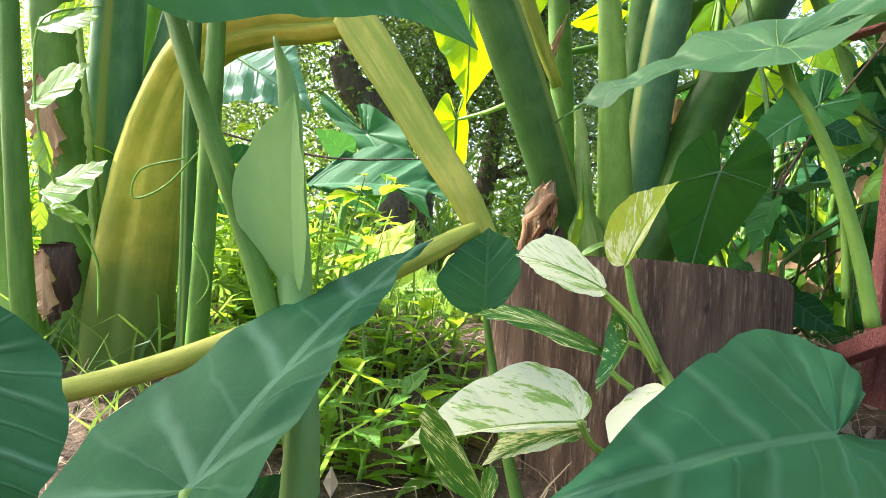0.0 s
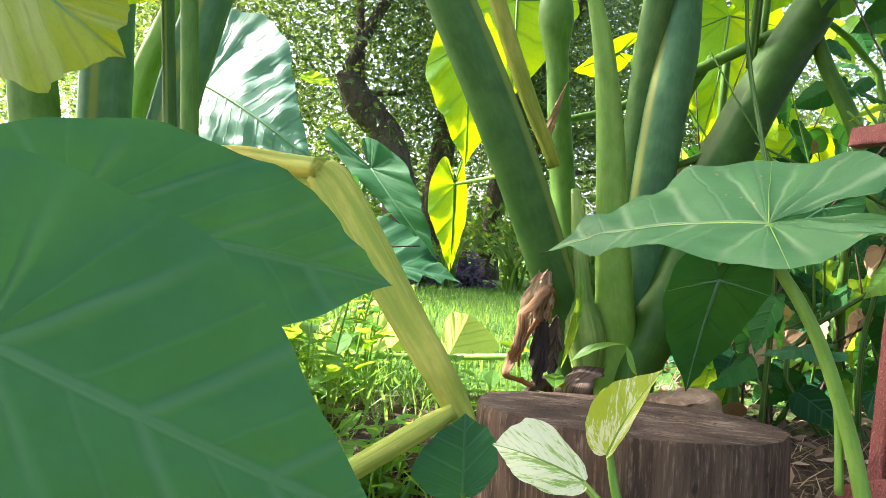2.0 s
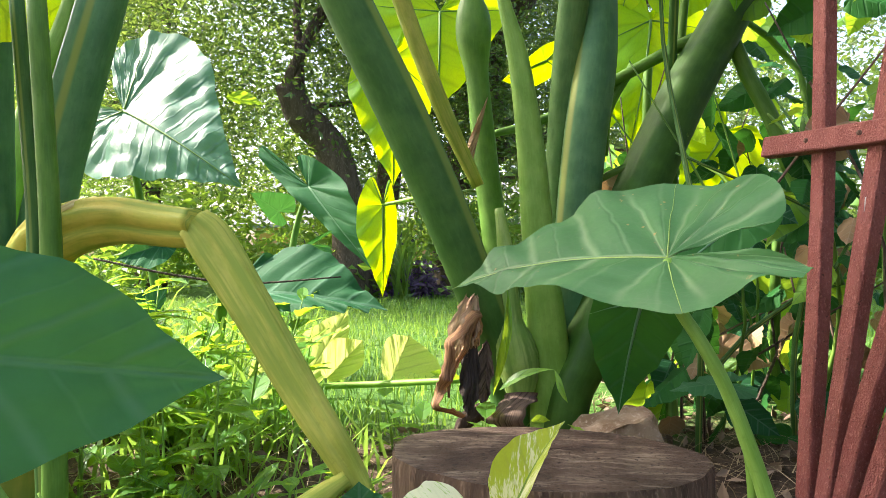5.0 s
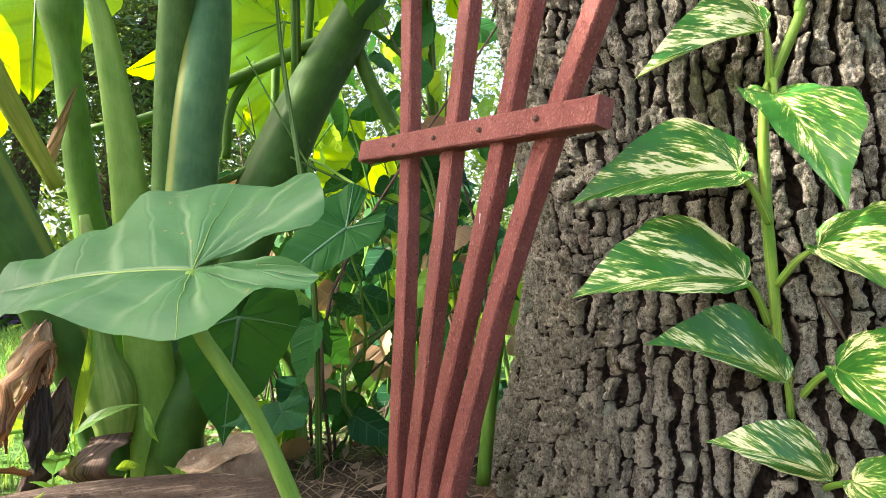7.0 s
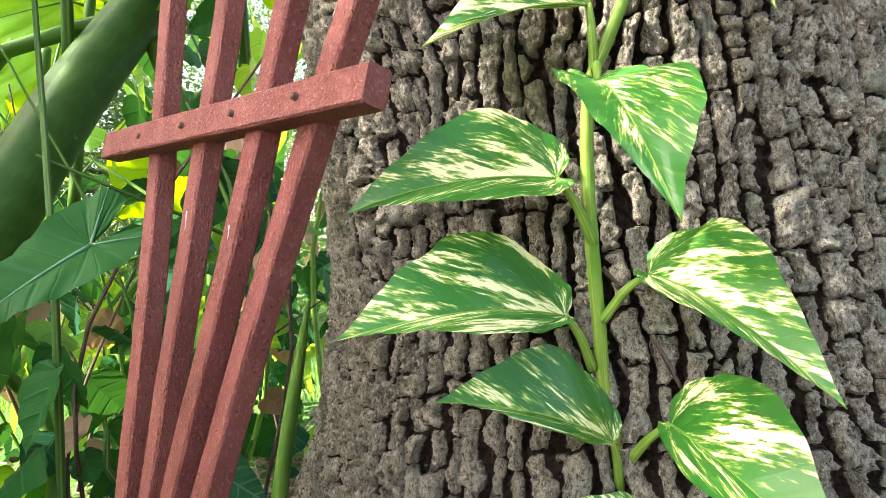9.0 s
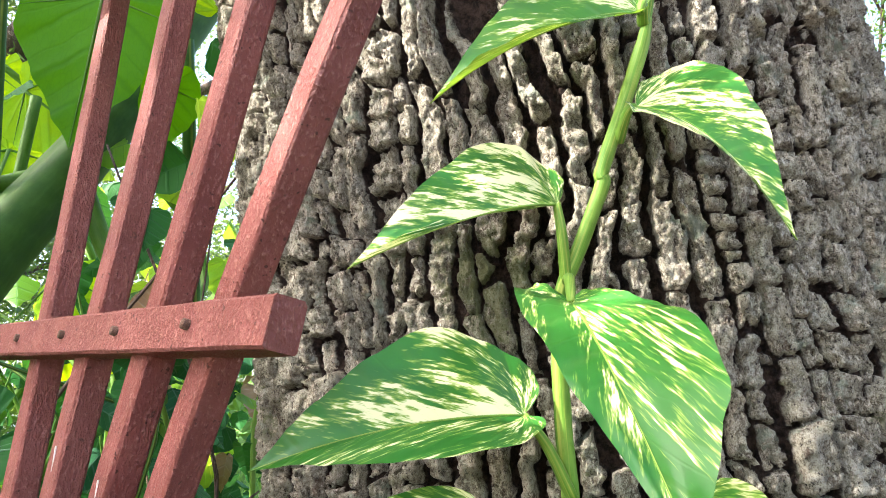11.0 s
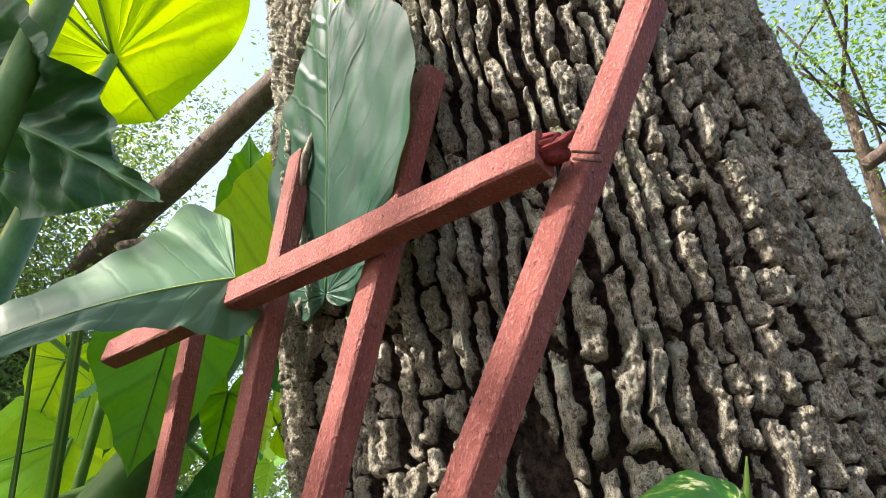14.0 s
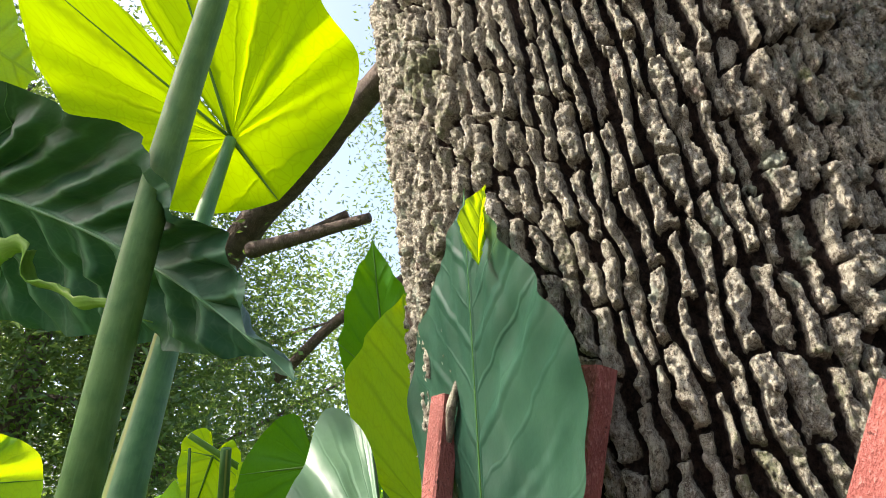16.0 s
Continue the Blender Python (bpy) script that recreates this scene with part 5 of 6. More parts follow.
# ---- large elephant ear behind the stump ----
def build_centre():
    ce = thing("elephant_ear", (0.24, 1.3, 0.08), "large elephant ear with thick upright stalks behind the stump", "plant", "elephant ears")
    tube("stalk", [(0.232, 1.291, 0.072), (0.216, 1.289, 0.178), (0.187, 1.257, 0.288), (0.136, 1.223, 0.423), (0.083, 1.199, 0.553), (0.018, 1.175, 0.698), (-0.065, 1.149, 0.867), (-0.138, 1.114, 1.025), (-0.233, 1.058, 1.224)], [0.04, 0.04, 0.042, 0.044, 0.046, 0.046, 0.045, 0.042, 0.036], M_STALK_DARK, ce, "thick dark green leaning stalk", seg=22, groove=0.25, turn=-0.8)
    tube("stalk", [(0.155, 1.283, 0.572), (0.094, 1.259, 0.701), (0.047, 1.246, 0.818), (0.004, 1.233, 0.938), (-0.040, 1.209, 1.062)], [0.012, 0.016, 0.0165, 0.016, 0.014], M_STALK_YELLOW, ce, "slim pale yellow stalk", seg=12)
    tube("flower_stalk", [(0.229, 1.410, 0.224), (0.208, 1.427, 0.409), (0.187, 1.435, 0.564), (0.172, 1.433, 0.706), (0.162, 1.432, 0.813), (0.158, 1.432, 0.855), (0.155, 1.431, 0.896), (0.153, 1.431, 0.938), (0.151, 1.430, 0.970), (0.150, 1.430, 0.994)], [0.032, 0.030, 0.027, 0.025, 0.024, 0.030, 0.037, 0.036, 0.026, 0.012], M_STALK, ce, "swollen green flower bud on its stalk", seg=18)
    blade("dry_bract", (0.182, 1.383, 0.764), (0.144, 1.362, 0.608), (0.167, 1.373, 0.724), (0.138, 1.362, 0.659), M_DRY, ce, "curled brown bract", kind="lance", ripple=0.05)
    tube("stalk", [(0.286, 1.253, 0.084), (0.286, 1.253, 0.187), (0.279, 1.252, 0.291), (0.262, 1.240, 0.466), (0.248, 1.238, 0.640), (0.227, 1.235, 0.794), (0.202, 1.233, 0.896), (0.170, 1.231, 1.029)], [0.040, 0.040, 0.037, 0.030, 0.025, 0.019, 0.012, 0.003], M_STALK_LIGHT, ce, "light green pointed sheath", seg=18, groove=0.2)
    tube("stalk", [(0.313, 1.315, 0.067), (0.319, 1.315, 0.176), (0.331, 1.314, 0.327), (0.344, 1.314, 0.501), (0.359, 1.313, 0.653), (0.380, 1.314, 0.805), (0.392, 1.332, 0.935), (0.408, 1.37, 1.093), (0.433, 1.43, 1.287), (0.462, 1.5, 1.523), (0.515, 1.581, 1.819)], [0.046, 0.046, 0.045, 0.043, 0.043, 0.043, 0.038, 0.030, 0.025, 0.020, 0.013], M_STALK_BLUE, ce, "thick blue-green stalk with a yellow edge", seg=22, groove=0.2, turn=1.0)
    tube("stalk", [(0.311, 1.394, 0.274), (0.319, 1.372, 0.503), (0.326, 1.341, 0.723), (0.334, 1.300, 0.887), (0.352, 1.236, 1.099), (0.375, 1.218, 1.415), (0.402, 1.221, 1.678), (0.427, 1.216, 1.880), (0.450, 1.214, 2.157)], [0.036, 0.034, 0.032, 0.030, 0.028, 0.026, 0.0255, 0.025, 0.024], M_STALK_TALL, ce, "tall smooth upright stalk", seg=20, groove=0.12, turn=0.9)
    tube("stalk", [(0.296, 1.224, 0.093), (0.312, 1.234, 0.192), (0.352, 1.256, 0.271), (0.407, 1.298, 0.416), (0.472, 1.330, 0.569), (0.559, 1.364, 0.740), (0.670, 1.408, 0.922), (0.758, 1.432, 1.082), (0.848, 1.456, 1.25), (0.93, 1.476, 1.41)], [0.044, 0.044, 0.047, 0.050, 0.052, 0.050, 0.046, 0.042, 0.037, 0.03], M_STALK_DEEP, ce, "thick green stalk leaning outward", seg=22, groove=0.25, turn=0.6)
    tube("leaf_stalk", [(0.190, 1.484, 0.701), (0.309, 1.470, 0.733), (0.471, 1.438, 0.817), (0.592, 1.424, 0.879), (0.678, 1.409, 0.913)], [0.008, 0.0105, 0.012, 0.0135, 0.014], M_STALK, ce, "slim side stalk", seg=12)
    tube("leaf_stalk", [(0.673, 1.408, 0.917), (0.707, 1.391, 0.809), (0.747, 1.374, 0.715), (0.773, 1.356, 0.618), (0.815, 1.339, 0.507), (0.850, 1.321, 0.379)], [0.014, 0.0155, 0.016, 0.0155, 0.014, 0.012], M_STALK, ce, "slim side stalk", seg=12)
    for a in (((0.612, 1.464, 1.038), (0.596, 1.465, 0.846), (0.576, 1.456, 0.569)), ((0.541, 1.502, 0.856), (0.537, 1.502, 0.782), (0.534, 1.503, 0.683)), ((0.429, 1.447, 0.650), (0.440, 1.447, 0.746), (0.492, 1.449, 0.841))):
        tube("leaf_stalk", a, [0.009, 0.009, 0.010], M_STALK, ce, seg=10)
    # base: swollen pale shoot, dry and rotted sheaths
    tube("shoot", [(0.226, 1.230, 0.191), (0.225, 1.229, 0.226), (0.221, 1.229, 0.257), (0.214, 1.228, 0.292), (0.210, 1.228, 0.323), (0.207, 1.227, 0.374), (0.201, 1.236, 0.455), (0.191, 1.245, 0.527)], [0.024, 0.034, 0.039, 0.034, 0.023, 0.017, 0.014, 0.008], M_STALK_PALE, ce, "swollen pale green shoot", seg=16, wob=0.03)
    for k, (a, b, l, r, m) in enumerate((
        ((0.140, 1.204, 0.386), (0.113, 1.173, 0.246), (0.102, 1.182, 0.315), (0.136, 1.164, 0.313), M_SHEATH_TAN),
        ((0.145, 1.194, 0.379), (0.121, 1.163, 0.260), (0.116, 1.163, 0.332), (0.146, 1.184, 0.321), M_SHEATH_TAN),
        ((0.152, 1.194, 0.347), (0.141, 1.174, 0.266), (0.135, 1.174, 0.322), (0.153, 1.185, 0.311), M_SHEATH),
        ((0.136, 1.184, 0.335), (0.130, 1.165, 0.155), (0.114, 1.163, 0.240), (0.147, 1.175, 0.234), M_SHEATH_BLACK),
        ((0.165, 1.206, 0.294), (0.157, 1.186, 0.163), (0.140, 1.185, 0.242), (0.173, 1.196, 0.246), M_SHEATH_BROWN),
    )):
        blade("dry_sheath", a, b, l, r, m, ce, "thin crumpled dead sheath", kind="lance", sag=0.05, ripple=0.03, quilt=0.02, nv=5, crinkle=0.018, n=48, K=12, seed=80 + k)
    ribbon("dry_sheath", [(0.149, 1.184, 0.340), (0.128, 1.163, 0.318), (0.108, 1.152, 0.282), (0.093, 1.152, 0.246), (0.086, 1.152, 0.217), (0.095, 1.152, 0.192), (0.122, 1.164, 0.173)], [0.016, 0.024, 0.024, 0.022, 0.024, 0.024, 0.010], M_SHEATH, ce, "curled orange-brown dead sheath", arc=1.5, turn=0.4, seed=3)
    ribbon("dry_sheath", [(0.146, 1.174, 0.335), (0.133, 1.164, 0.308), (0.118, 1.153, 0.276), (0.099, 1.147, 0.241), (0.098, 1.148, 0.204)], [0.010, 0.012, 0.014, 0.012, 0.004], M_SHEATH, ce, "curled orange-brown dead sheath", arc=2.0, turn=-0.3, seed=4)
    tube("rotted_sheath", [(0.107, 1.164, 0.126), (0.126, 1.164, 0.159), (0.154, 1.176, 0.173), (0.190, 1.178, 0.154)], [0.005, 0.012, 0.014, 0.010], M_DARKROT, ce, "black rotted sheath", seg=24, wob=0.12, ridges=0.1)
    ribbon("rotted_sheath", [(0.220, 1.189, 0.201), (0.221, 1.179, 0.167), (0.226, 1.180, 0.118)], [0.062, 0.074, 0.070], M_SHEATH_BROWN, ce, "brown dead sheath at the foot", arc=1.5, turn=0.1, seed=7)
    # lit blades behind, their sunlit brightness put into the leaf colour
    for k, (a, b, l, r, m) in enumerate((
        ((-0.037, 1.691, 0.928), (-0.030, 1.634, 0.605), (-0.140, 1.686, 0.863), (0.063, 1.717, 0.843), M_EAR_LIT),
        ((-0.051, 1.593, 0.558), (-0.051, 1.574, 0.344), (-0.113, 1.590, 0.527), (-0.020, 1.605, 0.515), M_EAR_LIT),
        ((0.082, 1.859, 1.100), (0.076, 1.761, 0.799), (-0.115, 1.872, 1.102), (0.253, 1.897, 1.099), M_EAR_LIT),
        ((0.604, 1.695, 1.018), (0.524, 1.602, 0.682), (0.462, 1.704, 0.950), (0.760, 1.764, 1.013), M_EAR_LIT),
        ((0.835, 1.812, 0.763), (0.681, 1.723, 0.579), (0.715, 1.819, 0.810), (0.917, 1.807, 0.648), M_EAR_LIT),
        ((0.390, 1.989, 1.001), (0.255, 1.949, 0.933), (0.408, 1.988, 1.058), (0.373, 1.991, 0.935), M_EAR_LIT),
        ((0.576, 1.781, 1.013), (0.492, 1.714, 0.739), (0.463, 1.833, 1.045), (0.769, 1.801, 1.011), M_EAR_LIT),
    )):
        blade("leaf", a, b, l, r, m, ce, "blade in a sunlit colour, sun shining through", sag=0.05, ripple=0.02, quilt=0.01, seed=90 + k, rib=0.004, ribmat=M_STALK)
    tube("leaf_stalk", [(0.074, 1.429, 0.572), (0.019, 1.526, 0.567), (-0.051, 1.593, 0.558)], [0.006, 0.005, 0.004], M_STALK_LIGHT, ce, seg=8)
    # hanging dark blades at the plant's right foot
    blade("leaf", (0.377, 0.986, 0.378), (0.364, 1.077, 0.192), (0.306, 1.012, 0.354), (0.454, 1.000, 0.358), M_EAR_DEEP, ce, "drooping dark green blade", sag=0.05, ripple=0.015, seed=100, rib=0.003)
    blade("leaf", (0.53, 1.007, 0.492), (0.397, 0.992, 0.389), (0.511, 1.049, 0.536), (0.54, 0.967, 0.461), M_EAR_DEEP, ce, "dark green blade", sag=0.04, seed=101, rib=0.003)
    ft = thing("taro_plant", (0.45, 0.55, -0.02), "taro with one broad grey-green leaf on a light stalk", "plant", "taros")
    blade("leaf", (0.287, 0.595, 0.443), (0.098, 0.821, 0.403), (0.338, 0.732, 0.522), (0.265, 0.509, 0.408), M_EAR_PALE, ft, "broad grey-green blade with pale veins", sag=0.05, ripple=0.022, quilt=0.016, nv=9, freq=3.5, crinkle=0.006, seed=110, rib=0.0011, ribmat=M_STALK_PALE, n=63, K=10)
    tube("leaf_stalk", [(0.286, 0.590, 0.441), (0.287, 0.570, 0.405), (0.302, 0.561, 0.376), (0.323, 0.563, 0.339), (0.342, 0.564, 0.292), (0.359, 0.565, 0.241), (0.374, 0.566, 0.180)], [0.0045, 0.0052, 0.0056, 0.006, 0.0064, 0.007, 0.0075], M_STALK_LIGHT, ft, "light green curved stalk", seg=12)
    tube("leaf_stalk", [(0.340, 0.574, 0.308), (0.348, 0.574, 0.270), (0.353, 0.575, 0.204)], [0.003, 0.0036, 0.004], M_STALK_LIGHT, ft, seg=8)
    blade("leaf", (0.359, 0.645, 0.323), (0.314, 0.677, 0.310), (0.381, 0.712, 0.320), (0.350, 0.594, 0.318), M_EAR, ft, "small wavy blade", ripple=0.03, sag=0.03, seed=111)


build_centre()


# ---- shining leaves to the left behind, by the lawn ----
def build_back_left():
    bl = thing("elephant_ear", (-0.85, 2.3, 0.1), "elephant ear with broad glossy quilted leaves", "plant", "elephant ears")
    blade("leaf", (-0.935, 2.198, 0.905), (-0.500, 2.001, 0.639), (-0.797, 2.367, 1.196), (-1.050, 2.137, 0.715), M_EAR_QUILT, bl, "glossy deeply quilted blade", sag=0.06, ripple=0.014, quilt=0.004, nv=15, crinkle=0.012, seed=120, rib=0.005, ribmat=M_STALK, n=120, K=10)
    blade("leaf", (-0.442, 2.698, 0.706), (-0.140, 2.531, 0.349), (-0.617, 2.759, 0.790), (-0.293, 2.638, 0.709), M_EAR, bl, "hanging blade", sag=0.05, seed=121, rib=0.004)
    blade("leaf", (-0.383, 1.456, 0.360), (-0.016, 1.296, 0.337), (-0.218, 1.464, 0.451), (-0.188, 1.297, 0.328), M_EAR_DARK, bl, "dark pointed blade", kind="lance", sag=0.05, seed=122, nv=9, quilt=0.015)
    blade("leaf", (-0.500, 2.452, 0.594), (-0.578, 2.357, 0.655), (-0.460, 2.449, 0.652), (-0.521, 2.454, 0.555), M_EAR, bl, seed=123)
    blade("leaf", (-0.384, 2.446, 0.474), (-0.506, 2.354, 0.399), (-0.344, 2.443, 0.513), (-0.346, 2.444, 0.395), M_EAR, bl, seed=124)
    blade("leaf", (-0.659, 2.360, 0.986), (-0.523, 2.351, 0.956), (-0.602, 2.356, 1.005), (-0.621, 2.357, 0.963), M_WEED, bl, kind="lance", seed=125)
    blade("leaf", (-0.693, 1.766, 0.248), (-0.622, 1.761, 0.359), (-0.727, 1.768, 0.319), (-0.644, 1.763, 0.290), M_EAR_DARK, bl, seed=126)
    blade("leaf", (-0.763, 2.070, 0.475), (-0.861, 1.976, 0.429), (-0.746, 2.068, 0.541), (-0.736, 1.968, 0.412), M_EAR_DARK, bl, seed=127)
    for a in (((-0.945, 2.219, 0.910), (-0.902, 2.279, 0.515), (-0.835, 2.278, 0.117)), ((-0.444, 2.708, 0.707), (-0.498, 2.703, 0.522), (-0.534, 2.658, 0.222)), ((-0.383, 1.456, 0.360), (-0.403, 1.506, 0.296), (-0.442, 1.555, 0.173))):
        tube("leaf_stalk", a, [0.01, 0.013, 0.016], M_STALK, bl, seg=10)
    tube("twig", [(-0.524, 1.198, 0.440), (-0.390, 1.205, 0.411), (-0.257, 1.212, 0.395), (-0.093, 1.221, 0.405)], [0.002, 0.0025, 0.0022, 0.0015], M_LIMB, bl, seg=6)
    # yellow-green leaves low in the sun
    lo = thing("broadleaf_weed", (-0.2, 1.7, 0.1), "low yellow-green broad leaves lit through by the sun", "plant")
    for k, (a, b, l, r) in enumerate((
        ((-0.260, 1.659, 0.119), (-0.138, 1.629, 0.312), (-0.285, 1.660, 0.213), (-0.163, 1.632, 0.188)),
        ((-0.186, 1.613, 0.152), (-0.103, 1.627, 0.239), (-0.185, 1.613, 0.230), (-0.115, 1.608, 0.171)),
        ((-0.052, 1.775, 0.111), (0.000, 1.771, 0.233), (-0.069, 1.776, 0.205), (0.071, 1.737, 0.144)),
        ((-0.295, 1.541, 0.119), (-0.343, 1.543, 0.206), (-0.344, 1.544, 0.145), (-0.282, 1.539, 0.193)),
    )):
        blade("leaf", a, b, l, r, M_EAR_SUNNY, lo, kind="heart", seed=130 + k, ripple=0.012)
    tube("stem", [(-0.308, 1.642, 0.124), (-0.098, 1.628, 0.134), (0.128, 1.462, 0.175)], [0.008, 0.008, 0.007], M_STALK_LIGHT, lo, seg=8)


build_back_left()


# ---- leaves above and round the trellis ----
def build_upper():
    up = thing("elephant_ear", (0.72, 1.25, 0.06), "tall elephant ear behind the trellis", "plant", "elephant ears")
    blade("leaf", (0.518, 1.588, 1.826), (0.629, 1.570, 1.687), (0.249, 1.63, 1.775), (0.668, 1.428, 2.154), M_EAR_YELLOW, up, "broad yellow-green blade with sun shining through", kind="barb", sag=0.03, ripple=0.045, quilt=0.005, nv=11, freq=4.0, seed=140, rib=0.006, ribmat=M_STALK, n=63, K=10)
    blade("leaf", (0.055, 1.615, 1.628), (0.572, 1.025, 1.191), (0.136, 1.294, 1.683), (0.078, 1.916, 1.457), M_EAR_RIBBED, up, "dark ribbed blade with a curled edge", sag=0.06, ripple=0.014, quilt=0.034, nv=17, crinkle=0.016, seed=141, rib=0.004, n=120, K=10)
    blade("leaf", (0.022, 1.416, 1.847), (0.178, 1.339, 1.724), (0.061, 1.358, 1.938), (0.059, 1.454, 1.719), M_EAR_LIT, up, "sunlit blade", seed=142)
    blade("leaf", (0.600, 0.759, 0.991), (0.393, 0.782, 0.881), (0.603, 0.927, 1.147), (0.610, 0.746, 0.937), M_EAR_GREY, up, "arched grey-green blade draped over the rail", kind="cape", sag=0.05, ripple=0.012, quilt=0.008, nv=9, seed=143, rib=0.0012, ribmat=M_STALK_PALE, n=63, K=10, crinkle=0.006)
    blade("leaf", (0.668, 0.718, 0.976), (0.622, 0.652, 1.291), (0.659, 0.851, 1.113), (0.652, 0.549, 1.071), M_EAR_GLOSS, up, "upright glossy blade between the slats", kind="heart", sag=0.0, ripple=0.006, quilt=0.003, nv=11, seed=144, rib=0.0014, ribmat=M_STALK_DARK, n=99, K=12, crinkle=0.007)
    blade("leaf", (0.758, 1.053, 1.043), (0.705, 1.003, 1.314), (0.659, 1.078, 1.170), (0.805, 0.988, 1.168), M_EAR_LIT, up, "lime blade lit from behind", kind="heart", seed=145)
    for k, (a, b, l, r) in enumerate((
        ((0.650, 1.210, 1.107), (0.635, 1.276, 0.893), (0.559, 1.288, 1.096), (0.737, 1.163, 1.066)),
        ((0.774, 1.252, 1.239), (0.733, 1.228, 1.484), (0.700, 1.275, 1.307), (0.818, 1.189, 1.293)),
        ((0.641, 1.824, 0.993), (0.568, 1.838, 1.080), (0.654, 1.782, 1.055), (0.618, 1.874, 0.930)),
        ((0.561, 1.667, 1.156), (0.538, 1.749, 1.030), (0.612, 1.648, 1.115), (0.500, 1.709, 1.169)),
        ((0.879, 1.357, 1.003), (0.918, 1.309, 1.037), (0.856, 1.357, 1.040), (0.905, 1.360, 0.956)),
        ((0.767, 1.293, 1.034), (0.769, 1.346, 0.926), (0.733, 1.323, 1.027), (0.815, 1.268, 1.007)),
        ((0.605, 1.560, 1.086), (0.704, 1.499, 0.996), (0.670, 1.498, 1.122), (0.599, 1.588, 0.990)),
        ((0.560, 1.948, 1.051), (0.486, 1.933, 0.855), (0.435, 2.021, 1.027), (0.631, 1.906, 0.961)),
    )):
        # blades 0, 1 and 5 get the shaded copy, shade as darker colour
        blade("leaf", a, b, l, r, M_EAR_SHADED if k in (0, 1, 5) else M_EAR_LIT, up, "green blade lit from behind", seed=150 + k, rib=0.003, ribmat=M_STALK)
    tube("leaf_stalk", [(0.535, 1.288, 1.135), (0.551, 1.359, 0.968), (0.565, 1.425, 0.816)], [0.008, 0.009, 0.01], M_STALK_DARK, up, seg=10)
    tube("leaf_stalk", [(0.809, 1.338, 1.151), (0.848, 1.408, 0.950), (0.903, 1.504, 0.676)], [0.011, 0.012, 0.013], M_STALK_DARK, up, seg=10)
    tube("leaf_stalk", [(0.765, 0.960, 0.425), (0.752, 0.968, 0.335), (0.738, 0.976, 0.238), (0.724, 0.985, 0.107)], [0.003, 0.008, 0.0095, 0.011], M_STALK, up, seg=12)
    blade("leaf_tip", (0.621, 0.626, 1.213), (0.630, 0.626, 1.285), (0.607, 0.627, 1.251), (0.632, 0.630, 1.245), M_EAR_LIT, up, "folded lime tip of the upright blade", kind="lance", sag=0.06, seed=159)
    ribbon("curled_edge", [(0.125, 1.557, 1.415), (0.166, 1.480, 1.462), (0.204, 1.424, 1.467), (0.243, 1.419, 1.415), (0.299, 1.367, 1.370), (0.357, 1.305, 1.342), (0.408, 1.261, 1.310)], [0.02, 0.03, 0.045, 0.045, 0.03, 0.016, 0.003], M_STALK_LIGHT, up, "yellow-green curled rim", arc=2.0, turn=0.6, seed=5)
    tw = thing("twig", (0.646, 0.772, 1.055), "crooked lichen-covered twig hanging by the slat top", "twig")
    tube("shoot", [(0.648, 0.724, 1.165), (0.651, 0.725, 1.149), (0.647, 0.734, 1.123), (0.650, 0.748, 1.094), (0.646, 0.757, 1.069), (0.646, 0.769, 1.047)], [0.0016, 0.003, 0.0042, 0.0034, 0.0036, 0.002], M_TWIG, tw, seg=8, wob=0.25)


build_upper()


